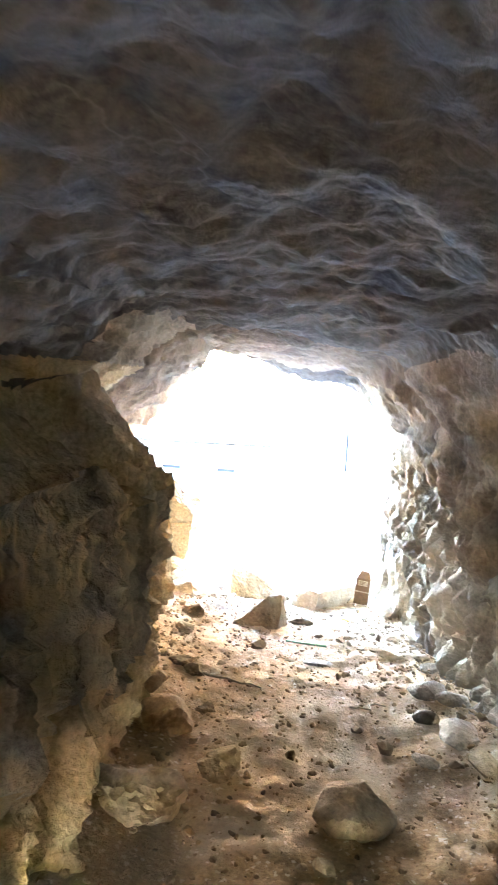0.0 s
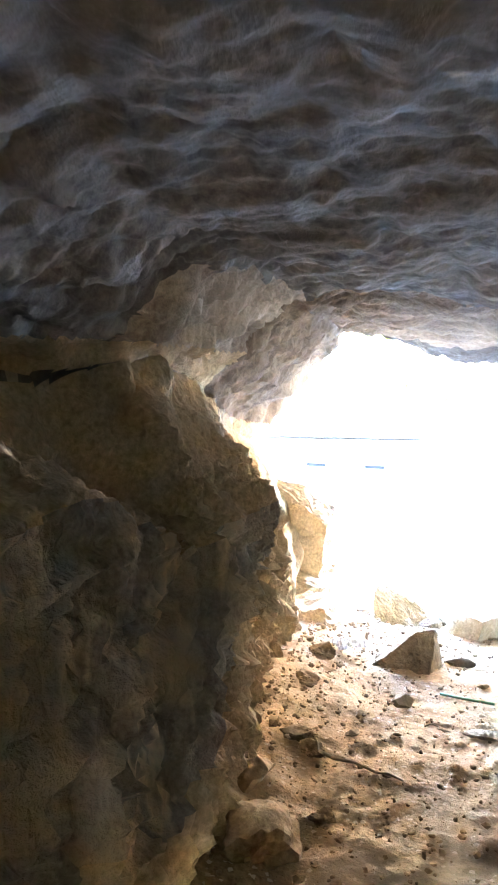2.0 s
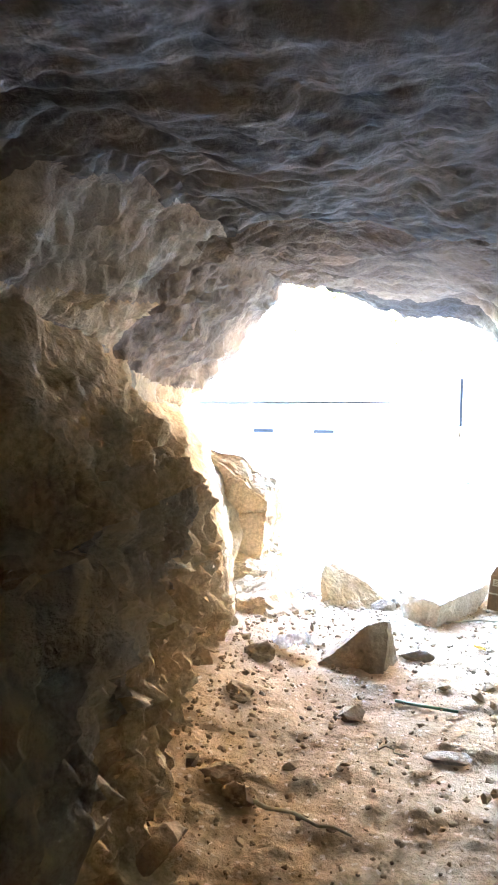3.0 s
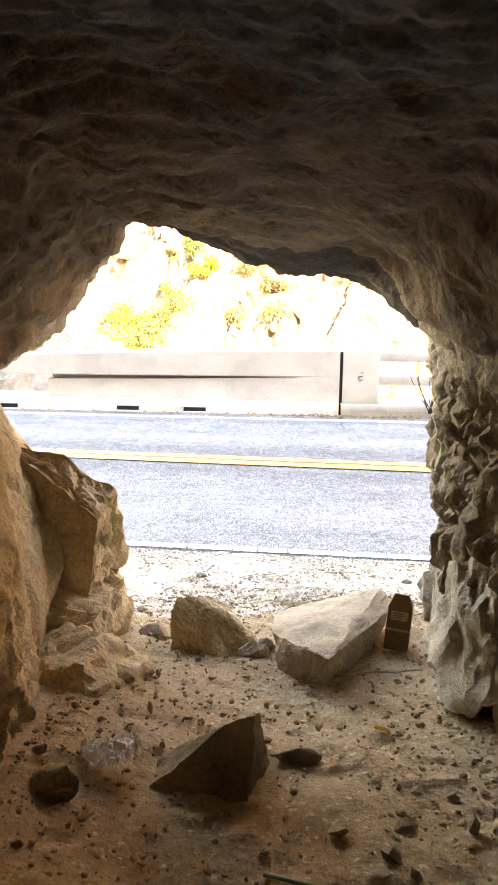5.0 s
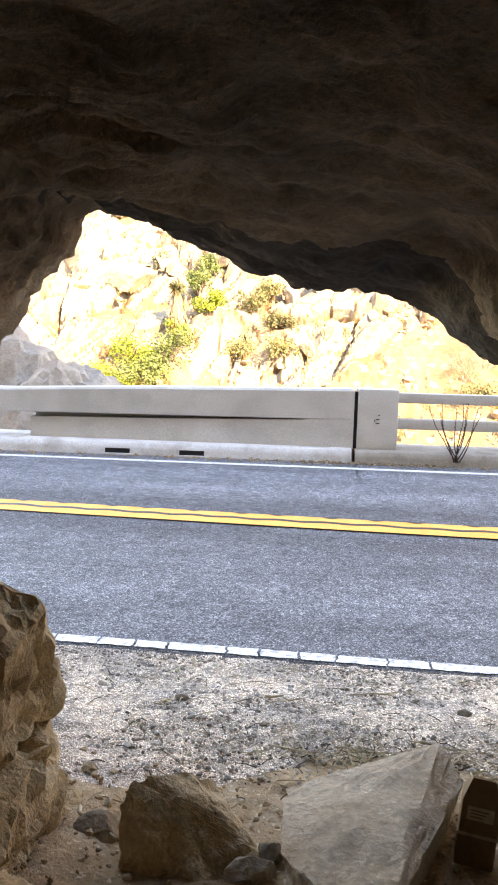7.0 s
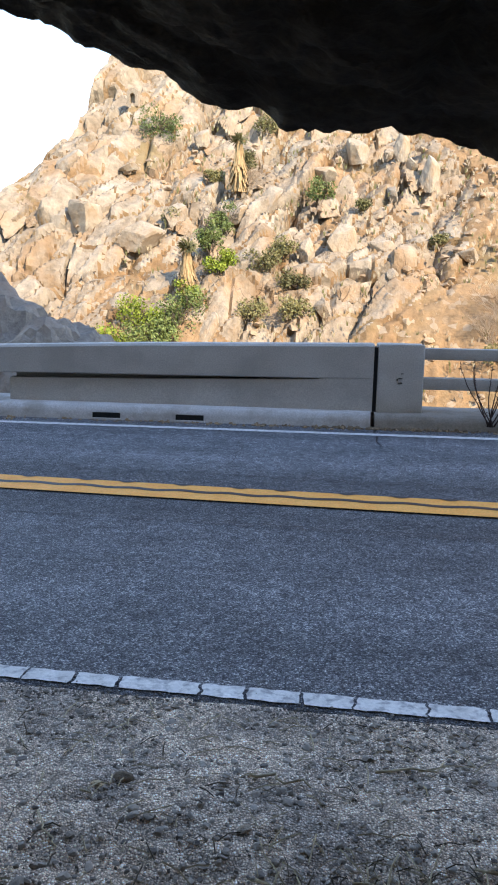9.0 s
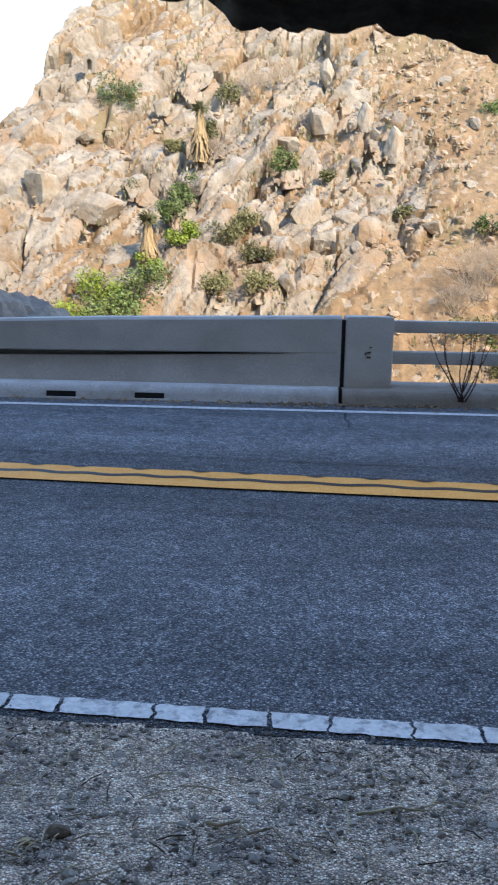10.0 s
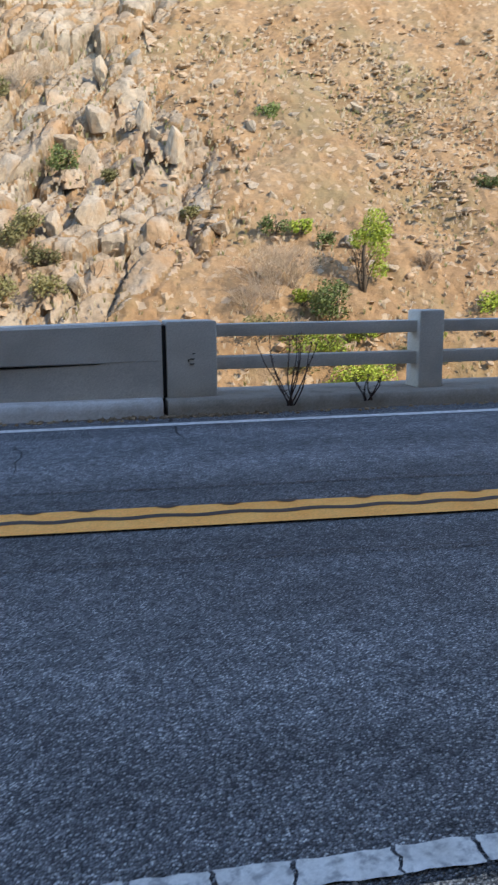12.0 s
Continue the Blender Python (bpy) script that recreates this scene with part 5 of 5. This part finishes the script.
def foliage(name, material, seed, lobes, count, leaf):
    """Many small leaves in overlapping lobes (x, y, z, radius), denser to the outside."""
    r = np.random.RandomState(seed)
    v, f = [], []
    weights = np.array([l[3] ** 2 for l in lobes])
    for k in r.choice(len(lobes), count, p=weights / weights.sum()):
        x, y, z, rad = lobes[k]
        d = r.normal(0, 1, 3)
        d /= np.linalg.norm(d)
        p = np.array([x, y, z]) + d * rad * (0.35 + 0.75 * r.rand() ** 0.6) * [1, 1, 0.85]
        a, b = r.normal(0, 1, 3), r.normal(0, 1, 3)
        a /= np.linalg.norm(a)
        b -= a * (a @ b)
        b /= np.linalg.norm(b)
        l = leaf * (0.5 + r.rand())
        n = len(v)
        v += [(p - a * l).tolist(), (p + b * l * 0.45).tolist(), (p + a * l).tolist(), (p - b * l * 0.45).tolist()]
        f.append((n, n + 1, n + 2, n + 3))
    return fast_mesh(name, v, f, material, False)


def lobes_of(seed, n, w, h):
    r = random.Random(seed)
    return [(r.uniform(-w, w) * 0.6, r.uniform(-w, w) * 0.4, h * r.uniform(0.15, 0.8), w * r.uniform(0.22, 0.48)) for _ in range(n)]


def branches(name, material, seed, count, w, h, radius, depth=3):
    r = random.Random(seed)
    v, f = [], []

    def grow(p, d, l, rad, left):
        q = p + d * l
        a = d.cross(Vector((0.37, 0.61, 0.2))).normalized()
        b = d.cross(a)
        n = len(v)
        for base_, rr in ((p, rad), (q, rad * 0.6)):
            for k in range(3):
                ang = 2.1 * k
                v.append(tuple(base_ + (a * math.cos(ang) + b * math.sin(ang)) * rr))
        for k in range(3):
            f.append((n + k, n + (k + 1) % 3, n + 3 + (k + 1) % 3, n + 3 + k))
        if left:
            for _ in range(3):
                grow(q, (d + Vector((r.uniform(-0.7, 0.7), r.uniform(-0.7, 0.7), r.uniform(-0.3, 0.5)))).normalized(), l * r.uniform(0.55, 0.85), rad * 0.6, left - 1)

    for k in range(count):
        d = Vector((r.uniform(-1, 1) * w, r.uniform(-0.6, 0.6) * w, h)).normalized()
        grow(Vector((r.uniform(-0.15, 0.15) * w, 0, 0)), d, h * r.uniform(0.3, 0.42), radius, depth)
    return fast_mesh(name, v, f, material, False)


def shrub(x, y, w, h, material, label, seed, count=900, leaf=0.07, dry=False):
    ob = tagged(new("dry_bush" if dry else "shrub"), label, "bush" if dry else "shrub", "dry bushes on the hillside" if dry else "shrubs on the hillside")
    ob.matrix_basis = Matrix.Translation(on_hill(x, y, 0.1))
    part("stem", branches("stem", M_DRY if dry else M_BARK, seed, 18 if dry else 4, w, h, 0.02 if dry else 0.035, 4 if dry else 2), ob)
    if not dry:
        part("leaves", foliage("leaves", material, seed, lobes_of(seed, 9, w, h), count, leaf), ob)
    return ob


GREENS = [(-7.0, 40.6, 1.2, 1.3, 1, 1200), (-5.6, 40.2, 1.1, 1.5, 0, 1200), (-4.0, 43.6, 0.8, 1.2, 1, 800), (11.2, 40.8, 0.7, 0.7, 1, 600), (13.4, 39.2, 0.9, 0.6, 1, 800), (12.0, 37.0, 1.5, 0.5, 1, 1200), (10.2, 38.2, 1.0, 0.7, 2, 700), (15.4, 38.4, 0.9, 0.6, 2, 700), (-0.2, 43.0, 0.8, 0.6, 2, 600), (0.2, 41.6, 0.9, 0.5, 2, 600), (20.5, 40.5, 1.1, 0.8, 1, 800),
          (-8.7, 52.4, 1.3, 1.6, 0, 1200), (0.8, 48.2, 0.8, 1.0, 0, 700), (-4.4, 44.6, 0.9, 1.8, 0, 1000), (-3.9, 46.0, 0.7, 1.5, 0, 700), (-6.3, 40.0, 1.5, 1.2, 0, 1300), (-4.9, 41.0, 1.2, 1.4, 0, 1000), (-7.9, 39.4, 1.3, 1.2, 1, 1200),
          (-5.2, 42.2, 0.8, 0.9, 1, 700), (-1.8, 43.8, 0.9, 0.9, 2, 700), (-0.9, 44.6, 0.9, 0.9, 2, 600), (-2.2, 41.2, 0.8, 0.8, 2, 600), (-6.9, 46.6, 0.6, 0.7, 2, 500), (12.3, 40.0, 1.6, 1.8, 0, 2200), (11.4, 38.6, 1.9, 1.1, 1, 2200),
          (12.8, 37.6, 2.0, 0.9, 1, 2200), (10.8, 44.6, 0.9, 0.9, 0, 700), (12.2, 44.5, 0.7, 0.9, 1, 600), (13.3, 44.0, 0.6, 0.6, 0, 500), (16.0, 44.2, 0.6, 1.0, 0, 600), (12.5, 52.4, 0.8, 0.7, 0, 700), (-3.5, 50.2, 0.7, 1.1, 2, 600),
          (-5.2, 49.4, 0.6, 0.7, 2, 500), (9.0, 39.6, 1.2, 0.7, 2, 800), (6.8, 45.6, 0.6, 0.5, 2, 500), (-17.2, 43.6, 0.8, 0.9, 1, 700), (16.7, 39.0, 0.9, 0.8, 1, 700), (24.0, 47.5, 1.0, 0.9, 0, 800), (3.2, 47.6, 0.5, 0.5, 2, 400), (-2.5, 53.2, 0.7, 0.8, 2, 600)]
for k, (x, y, w, h, kind_, n) in enumerate(GREENS):
    if x < 6:
        w, h, n = w * 1.25, h * 1.2, int(n * 1.5)
    shrub(x, y, w, h, (M_LEAF, M_LIME, M_OLIVE)[kind_], ("dark green leafy shrub on the dry hillside", "bright yellow-green shrub on the dry hillside", "dull olive scrub between the rocks")[kind_], 300 + k, n)
for k, (x, y, w, h) in enumerate([(9.9, 41.0, 2.2, 2.6), (8.6, 40.4, 1.5, 1.5), (11.0, 41.6, 1.4, 1.9), (-1.2, 53.6, 2.0, 1.6), (0.6, 54.6, 1.6, 1.2), (10.6, 39.2, 1.0, 0.9), (-3.0, 49.0, 0.8, 1.0), (18.0, 42.6, 0.8, 0.9)]):
    shrub(x, y, w, h, M_DRY, "leafless grey-brown thicket of dry twigs", 400 + k, dry=True)

tree = tagged(new("small_tree"), "slim yellow-green tree with a dark trunk on the slope", "tree")
tree.matrix_basis = Matrix.Translation(on_hill(14.3, 41.3, 0.0)) @ Matrix.Diagonal((1.0, 1.0, 1.15, 1))
part("trunk", tube("trunk", M_BARK, [(0, 0, -0.1), (0.04, 0, 0.8), (-0.05, 0, 1.7), (0.1, 0, 2.7)], 0.13, 8, 0.6), tree)
part("limb", branches("limb", M_BARK, 9, 5, 1.0, 2.4, 0.04, 2), tree)
part("crown", foliage("crown", M_LIME, 55, [(0.3, 0, 2.6, 0.6), (0.7, 0, 1.9, 0.5), (-0.3, 0, 2.3, 0.45), (0.8, 0.1, 1.1, 0.45), (0.5, 0, 3.1, 0.5), (1.0, 0, 2.6, 0.4)], 2600, 0.06), tree)


def palm(x, y, h, seed):
    ob = tagged(new("palm"), "stunted palm with a skirt of dead fronds", "palm", "palms on the hillside")
    ob.matrix_basis = Matrix.Translation(on_hill(x, y, 0.2))
    r = random.Random(seed)
    part("trunk", tube("trunk", M_BARK, [(0, 0, -0.2), (0, 0, h * 0.5), (0.05, 0, h * 0.9)], 0.14, 8, 0.3), ob)
    v, f = [], []
    for k in range(260):
        a, t = r.uniform(0, 6.3), r.random()
        z1 = h * (0.25 + 0.7 * t)
        l, w = h * r.uniform(0.25, 0.45), r.uniform(0.04, 0.09)
        r0, r1 = 0.15, 0.22 + 0.28 * math.sin(math.pi * min(1, t + 0.1)) + r.uniform(0, 0.1)
        d, s = Vector((math.cos(a), math.sin(a), 0)), Vector((-math.sin(a), math.cos(a), 0)) * w
        top, low_ = d * r0 + Vector((0, 0, z1)), d * r1 + Vector((0, 0, max(0.0, z1 - l)))
        n = len(v)
        v += [tuple(top - s), tuple(top + s), tuple(low_ + s * 0.4), tuple(low_ - s * 0.6)]
        f.append((n, n + 1, n + 2, n + 3))
    part("dead_fronds", fast_mesh("dead_fronds", v, f, M_THATCH, False), ob)
    v, f = [], []
    for k in range(120):
        a, e = r.uniform(0, 6.3), r.uniform(-0.3, 1.2)
        d = Vector((math.cos(a) * math.cos(e), math.sin(a) * math.cos(e), math.sin(e)))
        s = Vector((-math.sin(a), math.cos(a), 0)) * 0.03
        p, l = Vector((0, 0, h * 0.93)), r.uniform(0.4, 0.75)
        n = len(v)
        v += [tuple(p - s), tuple(p + s), tuple(p + d * l * 0.6 + s + Vector((0, 0, 0.05))), tuple(p + d * l - Vector((0, 0, 0.12))), tuple(p + d * l * 0.6 - s)]
        f += [(n, n + 1, n + 2, n + 4), (n + 2, n + 3, n + 4)]
    part("green_fronds", fast_mesh("green_fronds", v, f, M_OLIVE, False), ob)


palm(-5.3, 42.4, 2.3, 1)
palm(-3.6, 48.6, 2.8, 2)

# small stone arch high on the spur
ruin = tagged(new("stone_niche"), "small pale stone arch built into the crag", "niche")
ruin.matrix_basis = Matrix.Translation(on_hill(-10.9, 55.2, 0.55)) @ pose(0, 0, 0, 0, 0, -10) @ Matrix.Diagonal((0.6, 0.6, 0.6, 1))
outline = [(-0.6, -0.5), (-0.6, 1.0), (-0.25, 1.3), (0.25, 1.3), (0.6, 1.0), (0.6, -0.5)]
arch_in = [(-0.3, -0.2)] + [(0.3 * -math.cos(math.pi * k / 8), 0.5 + 0.32 * math.sin(math.pi * k / 8)) for k in range(9)] + [(0.3, -0.2)]
nb = bmesh.new()
loop_o, loop_i = [nb.verts.new((x, -0.3, z)) for x, z in outline], [nb.verts.new((x, -0.3, z)) for x, z in arch_in]
edges = [nb.edges.new((l[i], l[(i + 1) % len(l)])) for l in (loop_o, loop_i) for i in range(len(l))]
fill = bmesh.ops.triangle_fill(nb, use_beauty=True, edges=edges)
ex = bmesh.ops.extrude_face_region(nb, geom=[g for g in fill["geom"] if isinstance(g, bmesh.types.BMFace)])
for g in ex["geom"]:
    if isinstance(g, bmesh.types.BMVert):
        g.co.y += 0.7
bmesh.ops.recalc_face_normals(nb, faces=nb.faces[:])
M_NICHE = surface("niche_stone", [(0.26, 0.2, 0.135), (0.34, 0.27, 0.19)], 3, rough=0.95, bump=0.4, grain=12)
part("arch_wall", bm_mesh("arch_wall", nb, M_NICHE), ruin)
part("back_wall", box_mesh("back_wall", M_NICHE, -0.5, 0.5, 0.3, 0.39, -0.4, 1.1), ruin)
